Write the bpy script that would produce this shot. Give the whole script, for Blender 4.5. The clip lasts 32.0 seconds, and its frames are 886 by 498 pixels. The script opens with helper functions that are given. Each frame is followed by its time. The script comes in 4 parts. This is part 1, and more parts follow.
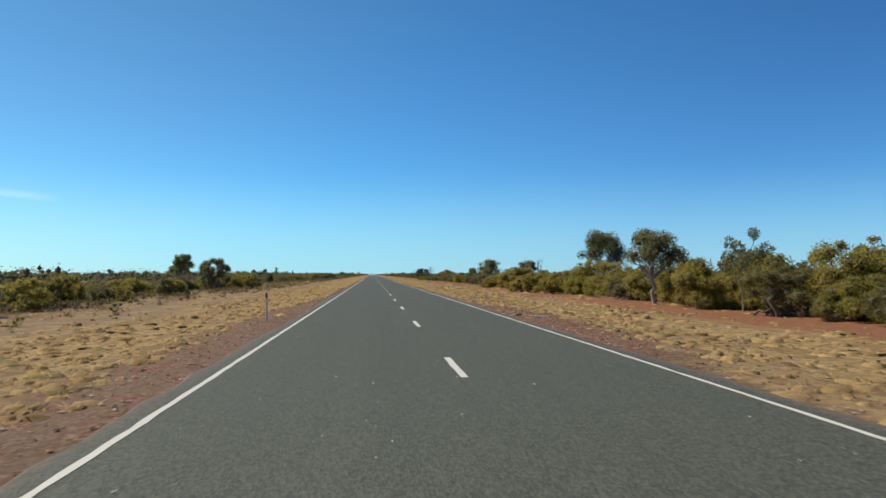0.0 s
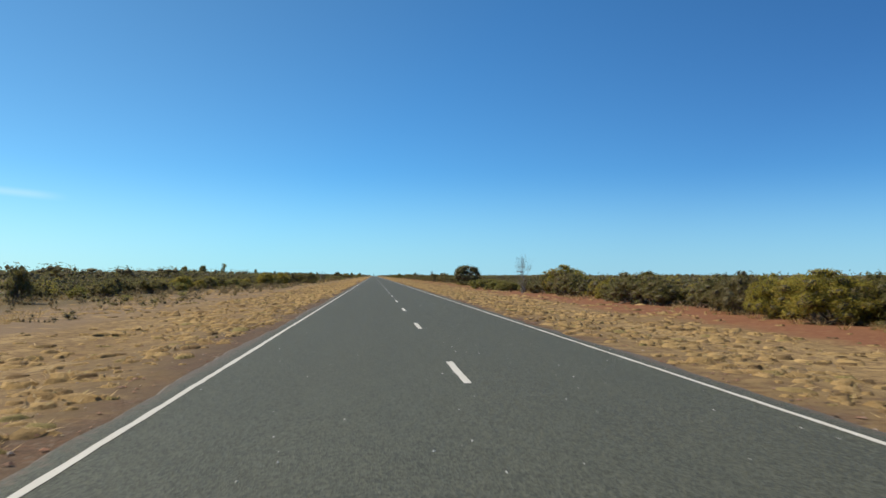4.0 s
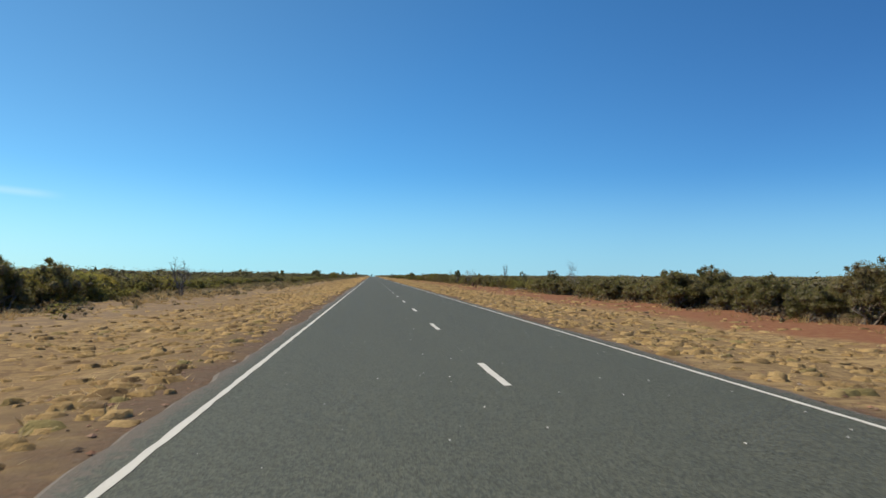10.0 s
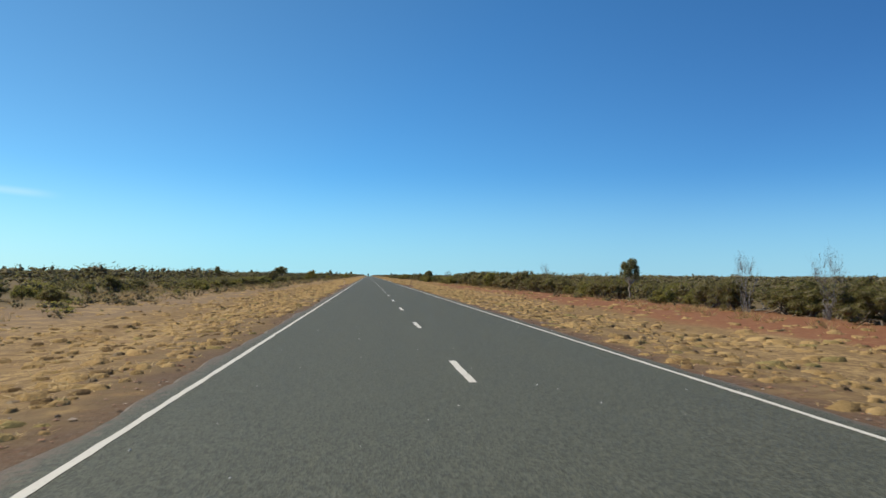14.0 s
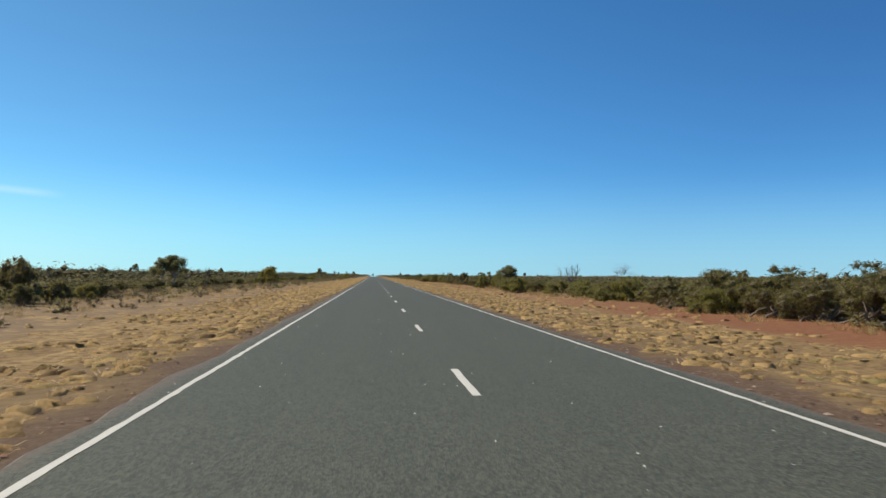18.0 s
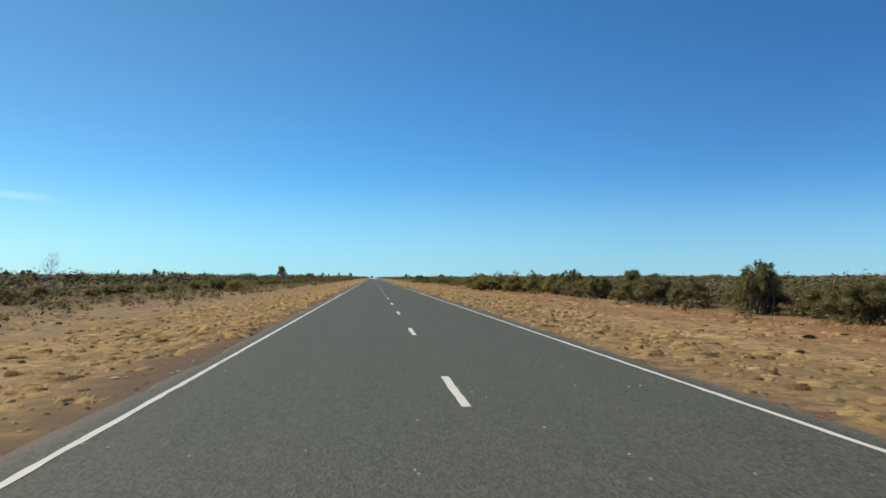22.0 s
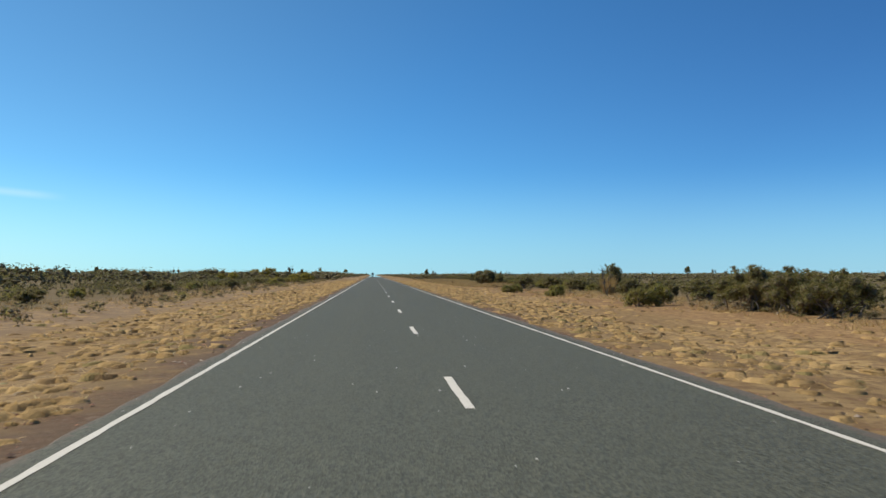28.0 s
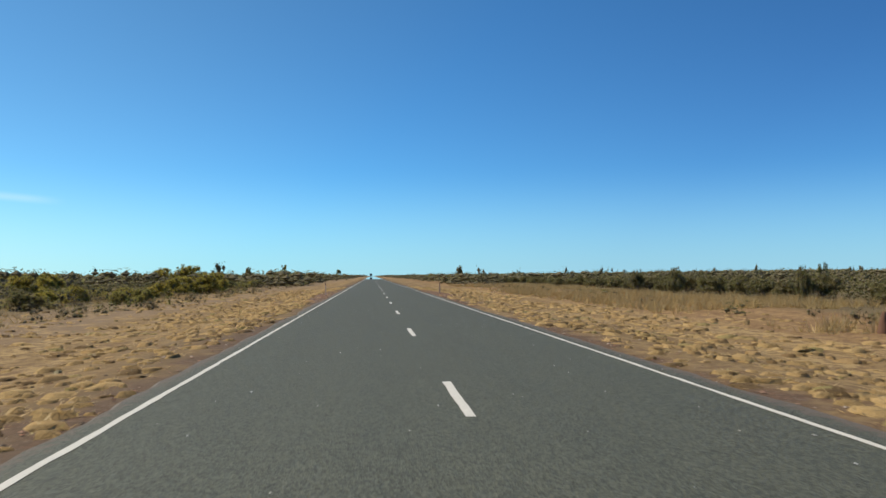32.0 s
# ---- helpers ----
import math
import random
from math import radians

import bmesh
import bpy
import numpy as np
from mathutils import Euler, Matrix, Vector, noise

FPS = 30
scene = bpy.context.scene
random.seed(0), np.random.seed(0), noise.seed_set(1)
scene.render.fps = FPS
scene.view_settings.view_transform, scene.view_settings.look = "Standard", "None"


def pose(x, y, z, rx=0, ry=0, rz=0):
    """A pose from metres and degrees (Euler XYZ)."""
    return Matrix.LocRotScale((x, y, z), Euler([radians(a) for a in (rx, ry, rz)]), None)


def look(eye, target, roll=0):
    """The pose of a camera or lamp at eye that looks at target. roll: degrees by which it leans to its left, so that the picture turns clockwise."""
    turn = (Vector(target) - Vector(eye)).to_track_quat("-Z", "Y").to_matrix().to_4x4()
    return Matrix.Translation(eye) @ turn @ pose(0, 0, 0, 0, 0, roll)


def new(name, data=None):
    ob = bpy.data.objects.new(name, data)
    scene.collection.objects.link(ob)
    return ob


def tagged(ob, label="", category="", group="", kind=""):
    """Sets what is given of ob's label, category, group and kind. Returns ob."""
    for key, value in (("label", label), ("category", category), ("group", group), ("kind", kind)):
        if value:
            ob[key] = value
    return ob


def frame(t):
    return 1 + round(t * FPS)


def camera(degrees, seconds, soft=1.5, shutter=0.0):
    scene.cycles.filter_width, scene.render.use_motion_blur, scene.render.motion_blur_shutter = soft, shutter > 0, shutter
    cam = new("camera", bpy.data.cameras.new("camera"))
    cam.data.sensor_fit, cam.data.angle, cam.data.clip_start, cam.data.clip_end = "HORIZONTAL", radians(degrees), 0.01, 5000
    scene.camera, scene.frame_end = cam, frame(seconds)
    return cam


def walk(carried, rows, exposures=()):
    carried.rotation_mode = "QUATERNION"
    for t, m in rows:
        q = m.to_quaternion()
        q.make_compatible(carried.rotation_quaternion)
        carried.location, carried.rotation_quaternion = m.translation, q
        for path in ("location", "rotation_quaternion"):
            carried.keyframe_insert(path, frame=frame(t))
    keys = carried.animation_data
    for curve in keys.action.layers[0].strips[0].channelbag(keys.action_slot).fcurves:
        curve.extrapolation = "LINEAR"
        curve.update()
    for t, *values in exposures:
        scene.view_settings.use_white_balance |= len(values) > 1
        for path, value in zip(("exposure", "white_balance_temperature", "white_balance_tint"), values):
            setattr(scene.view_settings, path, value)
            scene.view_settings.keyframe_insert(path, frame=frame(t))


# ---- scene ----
EXPO = 0.265
SUN_AZ, SUN_EL = radians(-66), radians(48)  # azimuth from +y towards +x

# ---- camera: driven along the road (+y), x to the side, metres ----
cam = camera(55.63, 32.0, soft=1.55, shutter=0.05)


def drive(t, x, y, z, right, up, roll):
    """A row of the drive: place, and the degrees by which the view turns right of the road, up, and rolls."""
    a, b = radians(right), radians(up)
    way = Vector((math.sin(a) * math.cos(b), math.cos(a) * math.cos(b), math.sin(b)))
    eye = Vector((x, y, z))
    return (t, look(eye, eye + way, roll))


ROWS = [
    drive(0, -1.36, -0.35, 1.531, 4.86, 1.69, -0.37),
    drive(1, -1.32, 35.82, 1.499, 4.78, 1.81, 0.09),
    drive(2, -1.30, 72.06, 1.500, 4.77, 1.80, -0.29),
    drive(3, -1.30, 108.17, 1.511, 4.75, 1.79, -0.15),
    drive(6, -1.46, 216.40, 1.505, 4.57, 1.86, 0.64),
    drive(7, -1.59, 252.49, 1.507, 4.53, 1.87, 0.81),
    drive(8, -1.76, 288.63, 1.508, 4.53, 1.91, 0.87),
    drive(9, -1.84, 324.21, 1.492, 4.63, 1.83, 0.29),
    drive(10, -1.88, 360.51, 1.508, 4.84, 1.83, 0.34),
    drive(11, -1.84, 396.64, 1.498, 4.97, 1.75, 0.45),
    drive(12, -1.78, 432.29, 1.508, 4.95, 1.88, 0.83),
    drive(13, -1.63, 468.45, 1.516, 5.14, 1.86, 0.45),
    drive(14, -1.46, 504.40, 1.481, 5.07, 1.81, 0.34),
    drive(17, -1.24, 613.53, 1.521, 4.80, 1.76, 0.21),
    drive(18, -1.30, 649.60, 1.486, 4.74, 1.83, 0.45),
    drive(19, -1.36, 685.79, 1.517, 4.79, 1.82, 0.10),
    drive(20, -1.25, 721.95, 1.515, 4.96, 1.72, 0.03),
    drive(21, -1.14, 757.92, 1.483, 4.87, 1.77, -0.19),
    drive(22, -1.08, 794.34, 1.496, 4.80, 1.91, -0.10),
    drive(23, -1.05, 830.27, 1.489, 4.90, 1.80, -0.52),
    drive(24, -1.01, 866.52, 1.501, 4.94, 1.75, -0.62),
    drive(25, -1.01, 901.91, 1.520, 4.69, 1.75, -0.05),
    drive(28, -1.10, 1010.49, 1.523, 4.76, 1.73, -0.08),
    drive(29, -1.16, 1046.70, 1.507, 4.86, 1.82, -0.25),
    drive(30, -1.12, 1082.72, 1.496, 4.84, 1.79, -0.21),
    drive(31, -1.11, 1118.81, 1.492, 4.87, 1.75, -0.21),
    drive(32, -1.04, 1155.08, 1.514, 4.88, 1.76, -0.65),
]
walk(cam, ROWS, exposures=[(0.0, EXPO), (32.0, EXPO)])


# ---- world and sun ----
world = bpy.data.worlds.new("sky")
scene.world = world
world.use_nodes = True
wn, wl = world.node_tree.nodes, world.node_tree.links
sky = wn.new("ShaderNodeTexSky")
sky.sky_type = "NISHITA"
sky.sun_disc = False
sky.sun_elevation, sky.sun_rotation = SUN_EL, SUN_AZ % (2 * math.pi)
sky.altitude, sky.air_density, sky.dust_density, sky.ozone_density = 200, 0.7, 0.0, 2.8
# the deep blue of a very dry sky
deep = wn.new("ShaderNodeGamma")
deep.inputs["Gamma"].default_value = 1.1
wl.new(sky.outputs[0], deep.inputs["Color"])
tint = wn.new("ShaderNodeMix")
tint.data_type, tint.blend_type = "RGBA", "MULTIPLY"
tint.inputs[0].default_value, tint.inputs[7].default_value = 1.0, (0.395, 0.765, 0.92, 1)
wl.new(deep.outputs[0], tint.inputs[6])
wn["Background"].inputs["Strength"].default_value = 0.097
# a thin streak of high cloud low in the sky, west of the road
way = wn.new("ShaderNodeTexCoord").outputs["Generated"]


def sky_math(op, a, b=0.0):
    k = wn.new("ShaderNodeMath")
    k.operation = op
    for i, v in enumerate((a, b)):
        if isinstance(v, bpy.types.NodeSocket):
            wl.new(v, k.inputs[i])
        else:
            k.inputs[i].default_value = v
    return k.outputs[0]


def sky_step(v, lo, hi, a, b):
    k = wn.new("ShaderNodeMapRange")
    k.interpolation_type = "SMOOTHSTEP"
    wl.new(v, k.inputs[0])
    for i, w in enumerate((lo, hi, a, b)):
        k.inputs[i + 1].default_value = w
    return k.outputs[0]


axis = wn.new("ShaderNodeSeparateXYZ")
wl.new(way, axis.inputs[0])
side = sky_math("DIVIDE", axis.outputs[0], sky_math("MAXIMUM", axis.outputs[1], 0.01))
rise = sky_math("DIVIDE", axis.outputs[2], sky_math("MAXIMUM", axis.outputs[1], 0.01))
level = sky_math("ADD", sky_math("MULTIPLY", side, -0.1), 0.054)
streak = sky_step(sky_math("ABSOLUTE", sky_math("SUBTRACT", rise, level)), 0.0, 0.007, 1.0, 0.0)
streak = sky_math("MULTIPLY", streak, sky_step(side, -0.4, -0.345, 1.0, 0.0))
streak = sky_math("MULTIPLY", streak, sky_step(side, -0.62, -0.46, 0.0, 1.0))
cloud = wn.new("ShaderNodeMix")
cloud.data_type = "RGBA"
cloud.inputs[7].default_value = (6.5, 8.2, 9.4, 1)
wl.new(sky_math("MULTIPLY", streak, 0.2), cloud.inputs[0])
# pale dust haze all round the horizon
haze = wn.new("ShaderNodeMix")
haze.data_type = "RGBA"
haze.inputs[7].default_value = (3.8, 6.2, 7.4, 1)
wl.new(sky_step(axis.outputs[2], -0.03, 0.13, 0.75, 0.0), haze.inputs[0])
wl.new(tint.outputs[2], haze.inputs[6])
wl.new(haze.outputs[2], cloud.inputs[6])
# paler towards the sun, deeper blue away from it
toward = Vector((math.sin(SUN_AZ) * math.cos(SUN_EL), math.cos(SUN_AZ) * math.cos(SUN_EL), math.sin(SUN_EL)))
near_sun = wn.new("ShaderNodeVectorMath")
near_sun.operation = "DOT_PRODUCT"
wl.new(way, near_sun.inputs[0])
near_sun.inputs[1].default_value = toward
aureole = wn.new("ShaderNodeValToRGB")
ramp = aureole.color_ramp.elements
ramp[0].position, ramp[0].color = 0.1, (0.8, 0.855, 0.935, 1)
ramp[1].position, ramp[1].color = 1.0, (1.85, 1.4, 1.08, 1)
for at, tone in ((0.38, (0.95, 1.015, 1.02, 1)), (0.6, (1.34, 1.15, 1.0, 1))):
    ramp.new(at).color = tone
wl.new(near_sun.outputs["Value"], aureole.inputs[0])
glow = wn.new("ShaderNodeMix")
glow.data_type, glow.blend_type = "RGBA", "MULTIPLY"
glow.inputs[0].default_value = 1.0
wl.new(cloud.outputs[2], glow.inputs[6])
wl.new(aureole.outputs[0], glow.inputs[7])
wl.new(glow.outputs[2], wn["Background"].inputs["Color"])
sun = new("sun", bpy.data.lights.new("sun", "SUN"))
sun.data.energy, sun.data.angle, sun.data.color = 4.4, radians(0.55), (1.0, 0.885, 0.68)
sun.matrix_world = look(toward * 100, (0, 0, 0))

# ---- materials ----


class Nodes:
    """A small writer for node materials."""

    def __init__(self, name, rough=0.8, spec=0.3):
        self.mat = bpy.data.materials.new(name)
        self.mat.use_nodes = True
        self.n, self.l = self.mat.node_tree.nodes, self.mat.node_tree.links
        self.bsdf = self.n["Principled BSDF"]
        self.bsdf.inputs["Roughness"].default_value = rough
        self.bsdf.inputs["Specular IOR Level"].default_value = spec
        self.pos = None

    def put(self, socket, value):
        if isinstance(value, bpy.types.NodeSocket):
            self.l.new(value, socket)
        else:
            socket.default_value = value

    def place(self):
        if self.pos is None:
            self.pos = self.n.new("ShaderNodeNewGeometry").outputs["Position"]
        return self.pos

    def noise(self, scale, detail=3, rough=0.6, vector=None, stretch=None):
        v = vector or self.place()
        if stretch:
            m = self.n.new("ShaderNodeVectorMath")
            m.operation = "MULTIPLY"
            self.put(m.inputs[0], v)
            m.inputs[1].default_value = stretch
            v = m.outputs[0]
        k = self.n.new("ShaderNodeTexNoise")
        self.put(k.inputs["Vector"], v)
        k.inputs["Scale"].default_value, k.inputs["Detail"].default_value, k.inputs["Roughness"].default_value = scale, detail, rough
        return k.outputs["Fac"]

    def cells(self, scale, out="Color", vector=None):
        k = self.n.new("ShaderNodeTexVoronoi")
        self.put(k.inputs["Vector"], vector or self.place())
        k.inputs["Scale"].default_value = scale
        return k.outputs[out]

    def math(self, op, a, b=0.0, c=0.0):
        k = self.n.new("ShaderNodeMath")
        k.operation = op
        for i, v in enumerate((a, b, c)):
            self.put(k.inputs[i], v)
        return k.outputs[0]

    def step(self, v, lo, hi, to0=0.0, to1=1.0):
        k = self.n.new("ShaderNodeMapRange")
        k.interpolation_type = "SMOOTHSTEP"
        for i, w in enumerate((v, lo, hi, to0, to1)):
            self.put(k.inputs[i], w)
        return k.outputs[0]

    def mix(self, fac, a, b):
        k = self.n.new("ShaderNodeMix")
        k.data_type = "RGBA"
        self.put(k.inputs[0], fac)
        for i, v in ((6, a), (7, b)):
            self.put(k.inputs[i], v if isinstance(v, bpy.types.NodeSocket) else (*v, 1))
        return k.outputs[2]

    def axes(self):
        k = self.n.new("ShaderNodeSeparateXYZ")
        self.put(k.inputs[0], self.place())
        return k.outputs

    def bump(self, height, strength=0.5, distance=0.02):
        k = self.n.new("ShaderNodeBump")
        k.inputs["Strength"].default_value, k.inputs["Distance"].default_value = strength, distance
        self.put(k.inputs["Height"], height)
        self.l.new(k.outputs[0], self.bsdf.inputs["Normal"])

    def done(self, colour):
        self.put(self.bsdf.inputs["Base Color"], colour)
        return self.mat


def island(m):
    return m.n.new("ShaderNodeNewGeometry").outputs["Random Per Island"]


def object_random(m):
    return m.n.new("ShaderNodeObjectInfo").outputs["Random"]


def leaf_material(name, dark, light, dry, dry_share=0.12, translucency=0.66, blotch=0.9, deep_share=0.28, lean=0.0):
    m = Nodes(name, 0.6, 0.25)
    r, o = island(m), object_random(m)
    c = m.mix(r, dark, light)
    c = m.mix(m.step(m.math("FRACT", m.math("MULTIPLY", r, 7.31)), 1 - dry_share, 1 - dry_share + 0.02), c, dry)
    c = m.mix(m.math("MULTIPLY", o, 0.35), c, light)
    c = m.mix(m.step(m.noise(blotch, 3), 0.45, 0.62, 0.0, deep_share), c, dark)
    if not lean:
        c = m.mix(m.step(m.noise(0.22, 3), 0.5, 0.68, 0.0, 0.55), c, m.mix(0.6, c, dry))
        c = m.mix(m.step(m.noise(0.17, 2, 0.5, stretch=(1, 1, 0.2)), 0.5, 0.32, 0.0, 0.4), c, dark)
    t = m.n.new("ShaderNodeBsdfTranslucent")
    if lean:
        fibre = m.noise(34, 3, 0.7)
        c = m.mix(m.step(fibre, 0.35, 0.6, 0.25, 0.0), c, m.mix(0.55, c, (0.05, 0.03, 0.015)))
        # shading normals are tilted up so the blades light like flat ground
        up = m.n.new("ShaderNodeMix")
        up.data_type = "VECTOR"
        up.inputs[0].default_value = lean
        m.l.new(m.n.new("ShaderNodeNewGeometry").outputs["Normal"], up.inputs[4])
        up.inputs[5].default_value = (0, 0, 1)
        m.l.new(up.outputs[1], m.bsdf.inputs["Normal"])
    m.put(t.inputs[0], c)
    s = m.n.new("ShaderNodeMixShader")
    s.inputs[0].default_value = translucency
    m.l.new(m.bsdf.outputs[0], s.inputs[1])
    m.l.new(t.outputs[0], s.inputs[2])
    m.l.new(s.outputs[0], m.n["Material Output"].inputs["Surface"])
    return m.done(c)


LEAF = {
    "acacia": leaf_material("acacia_leaves", (0.23, 0.205, 0.048), (0.42, 0.36, 0.07), (0.42, 0.29, 0.09)),
    "scrub": leaf_material("scrub_leaves", (0.115, 0.111, 0.038), (0.24, 0.224, 0.075), (0.3, 0.22, 0.13), 0.2),
    "dark": leaf_material("dark_leaves_and_far_shade", (0.11, 0.11, 0.045), (0.23, 0.215, 0.085), (0.22, 0.17, 0.08), 0.06),
    "gum": leaf_material("gum_leaves", (0.13, 0.14, 0.068), (0.26, 0.26, 0.11), (0.28, 0.22, 0.1), 0.06),
    "heath": leaf_material("heath_leaves", (0.16, 0.16, 0.045), (0.32, 0.3, 0.08), (0.32, 0.24, 0.09), 0.12),
    "dull": leaf_material("dull_brown_leaves", (0.13, 0.1, 0.055), (0.26, 0.2, 0.11), (0.3, 0.2, 0.1), 0.2),
    "wispy": leaf_material("grey_twig_leaves", (0.2, 0.2, 0.18), (0.34, 0.33, 0.3), (0.32, 0.28, 0.22), 0.2),
}
STRAW = leaf_material("dry_grass_blades", (0.28, 0.195, 0.088), (0.55, 0.4, 0.19), (0.32, 0.28, 0.12), 0.18, 0.15, 1.5, 0.35, 0.75)


def tussock_material():
    """The matted body of a dry grass tussock."""
    m = Nodes("matted_dry_grass", 0.95, 0.05)
    r = island(m)
    drift = m.math("ADD", m.math("MULTIPLY", r, 0.45), m.step(m.noise(1.3, 4, 0.6, stretch=(1, 0.4, 1)), 0.3, 0.7, 0.0, 0.6))
    c = m.mix(drift, (0.28, 0.19, 0.085), (0.53, 0.37, 0.176))
    c = m.mix(m.step(m.math("FRACT", m.math("MULTIPLY", r, 9.7)), 0.88, 0.92), c, (0.17, 0.115, 0.06))
    c = m.mix(m.step(m.math("FRACT", m.math("MULTIPLY", r, 5.3)), 0.9, 0.94), c, (0.28, 0.23, 0.1))
    fibre = m.noise(30, 4, 0.75)
    c = m.mix(m.step(fibre, 0.38, 0.62, 0.55, 0.0), c, m.mix(0.5, c, (0.08, 0.05, 0.025)))
    c = m.mix(m.step(m.noise(0.35, 3), 0.45, 0.65, 0.0, 0.4), c, (0.3, 0.19, 0.095))
    m.bump(fibre, 0.9, 0.04)
    return m.done(c)


MATTED = tussock_material()


def shaded_twig_material():
    """Twigs inside a bush, with the shade between leaves put into the colour."""
    m = Nodes("shaded_inner_twigs", 0.9, 0.1)
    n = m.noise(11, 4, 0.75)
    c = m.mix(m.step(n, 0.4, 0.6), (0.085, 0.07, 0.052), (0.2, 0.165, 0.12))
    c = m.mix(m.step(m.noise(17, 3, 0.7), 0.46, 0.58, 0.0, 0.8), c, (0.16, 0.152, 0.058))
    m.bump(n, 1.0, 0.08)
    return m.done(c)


SHADED_TWIGS = shaded_twig_material()

DEADGRASS = leaf_material("dead_grass_blades", (0.11, 0.075, 0.04), (0.24, 0.165, 0.08), (0.17, 0.16, 0.06), 0.2, 0.12, 0.9, 0.35, 0.5)
TALLSTRAW = leaf_material("tall_golden_grass", (0.36, 0.25, 0.1), (0.58, 0.43, 0.2), (0.27, 0.18, 0.09), 0.15, 0.25)


def bark(name, a, b):
    m = Nodes(name, 0.85, 0.2)
    n = m.noise(6, 4, stretch=(1, 1, 0.25))
    m.bump(n, 0.6, 0.02)
    return m.done(m.mix(n, a, b))


BARK = bark("dark_bark", (0.09, 0.075, 0.06), (0.22, 0.18, 0.145))
PALE = bark("pale_gum_bark", (0.2, 0.17, 0.14), (0.45, 0.4, 0.34))
DARK_WOOD = bark("dark_dead_wood", (0.07, 0.062, 0.055), (0.18, 0.155, 0.135))
DEAD = bark("bleached_dead_wood", (0.16, 0.145, 0.135), (0.36, 0.33, 0.3))
LOGWOOD = bark("weathered_white_wood", (0.3, 0.27, 0.23), (0.6, 0.56, 0.5))
MOUND = bark("termite_mound_earth", (0.09, 0.05, 0.035), (0.2, 0.105, 0.065))


def ground_material():
    m = Nodes("ground_soil_and_litter", 0.95, 0.1)
    x, y, _ = m.axes()
    wide, mid, fine = m.noise(0.06, 3), m.noise(0.55, 4), m.noise(5, 5, 0.7)
    grit = m.noise(28, 3, 0.7)
    ax = m.math("ADD", m.math("ABSOLUTE", x), m.math("MULTIPLY", m.math("SUBTRACT", mid, 0.5), 3.2))
    ax = m.math("ADD", ax, m.math("MULTIPLY", m.math("SUBTRACT", wide, 0.5), 5.0))
    # wider gravel where the guide posts stand, every 300 m
    k = m.math("ABSOLUTE", m.math("SUBTRACT", m.math("MODULO", m.math("ADD", y, 421.0), 300.0), 150.0))
    graded = m.math("MULTIPLY", m.step(k, m.step(x, -1, 1, 12.0, 7.0), m.step(x, -1, 1, 27.0, 18.0), 1.0, 0.0), m.step(x, -1, 1, 1.0, 0.6))
    pebble = m.n.new("ShaderNodeRGBToBW")
    m.put(pebble.inputs[0], m.cells(17, "Color"))
    pebble = pebble.outputs[0]
    gravel = m.mix(m.step(pebble, 0.2, 0.8), (0.085, 0.042, 0.026), (0.26, 0.13, 0.077))
    gravel = m.mix(m.step(pebble, 0.74, 0.8), gravel, (0.28, 0.215, 0.17))
    gravel = m.mix(m.step(m.noise(1.1, 4), m.step(x, -1, 1, 0.33, 0.45), m.step(x, -1, 1, 0.55, 0.65), 0.0, 0.65), gravel, m.mix(fine, (0.1, 0.072, 0.053), (0.2, 0.145, 0.105)))
    # away from the posts the shoulder turns darker and browner
    gravel = m.mix(m.step(graded, 0.0, 0.6, 0.7, 0.0), gravel, m.mix(fine, (0.06, 0.044, 0.031), (0.155, 0.113, 0.078)))
    clump = m.noise(3.4, 4, 0.7)
    band = m.noise(0.8, 3, stretch=(1.0, 0.07, 1.0))
    straw = m.mix(m.step(band, 0.42, 0.62), (0.27, 0.185, 0.086), (0.4, 0.285, 0.135))
    # brown blotches put the shaded gaps between grass clumps into the colour
    straw = m.mix(m.step(clump, 0.42, 0.54, 0.85, 0.0), straw, (0.14, 0.088, 0.05))
    straw = m.mix(m.step(m.noise(9, 3, 0.6), 0.5, 0.66, 0.0, 0.35), straw, (0.22, 0.14, 0.07))
    straw = m.mix(m.step(mid, 0.58, 0.72, 0.0, 0.7), straw, (0.24, 0.155, 0.085))
    # bare brown soil shows between the tussocks next to the shoulder
    soil = m.mix(fine, (0.09, 0.063, 0.037), (0.185, 0.132, 0.077))
    bare = m.math("MULTIPLY", m.step(ax, 5.0, 8.5, m.step(x, -1, 1, 0.85, 0.4), 0.1), m.step(m.noise(1.7, 4, 0.65), 0.35, 0.52))
    straw = m.mix(bare, straw, soil)
    red = m.mix(fine, (0.15, 0.065, 0.036), (0.28, 0.125, 0.068))
    red = m.mix(m.step(m.noise(2.4, 4, 0.7), 0.5, 0.66, 0.0, 0.45), red, (0.33, 0.21, 0.1))
    brown = m.mix(fine, (0.15, 0.107, 0.07), (0.28, 0.2, 0.125))
    brown = m.mix(m.step(m.noise(0.9, 4), 0.5, 0.66), brown, (0.34, 0.24, 0.12))
    far = m.mix(mid, (0.1, 0.08, 0.048), (0.19, 0.145, 0.08))
    # east of the road the red soil gives way to straw farther on
    red = m.mix(m.step(y, 965.0, 1010.0, 0.0, 0.75), red, straw)
    thin = m.math("MULTIPLY", m.step(y, 690.0, 740.0), m.step(y, 880.0, 920.0, 1.0, 0.0))
    red = m.mix(m.math("MULTIPLY", thin, m.step(m.noise(0.5, 3), 0.4, 0.55, 0.2, 0.75)), red, straw)
    verge = m.mix(m.step(x, -1, 1), brown, red)
    edge = m.math("ADD", m.step(x, -1, 1, 4.3, 3.6), m.math("MULTIPLY", graded, m.step(x, -1, 1, 1.4, 3.0)))
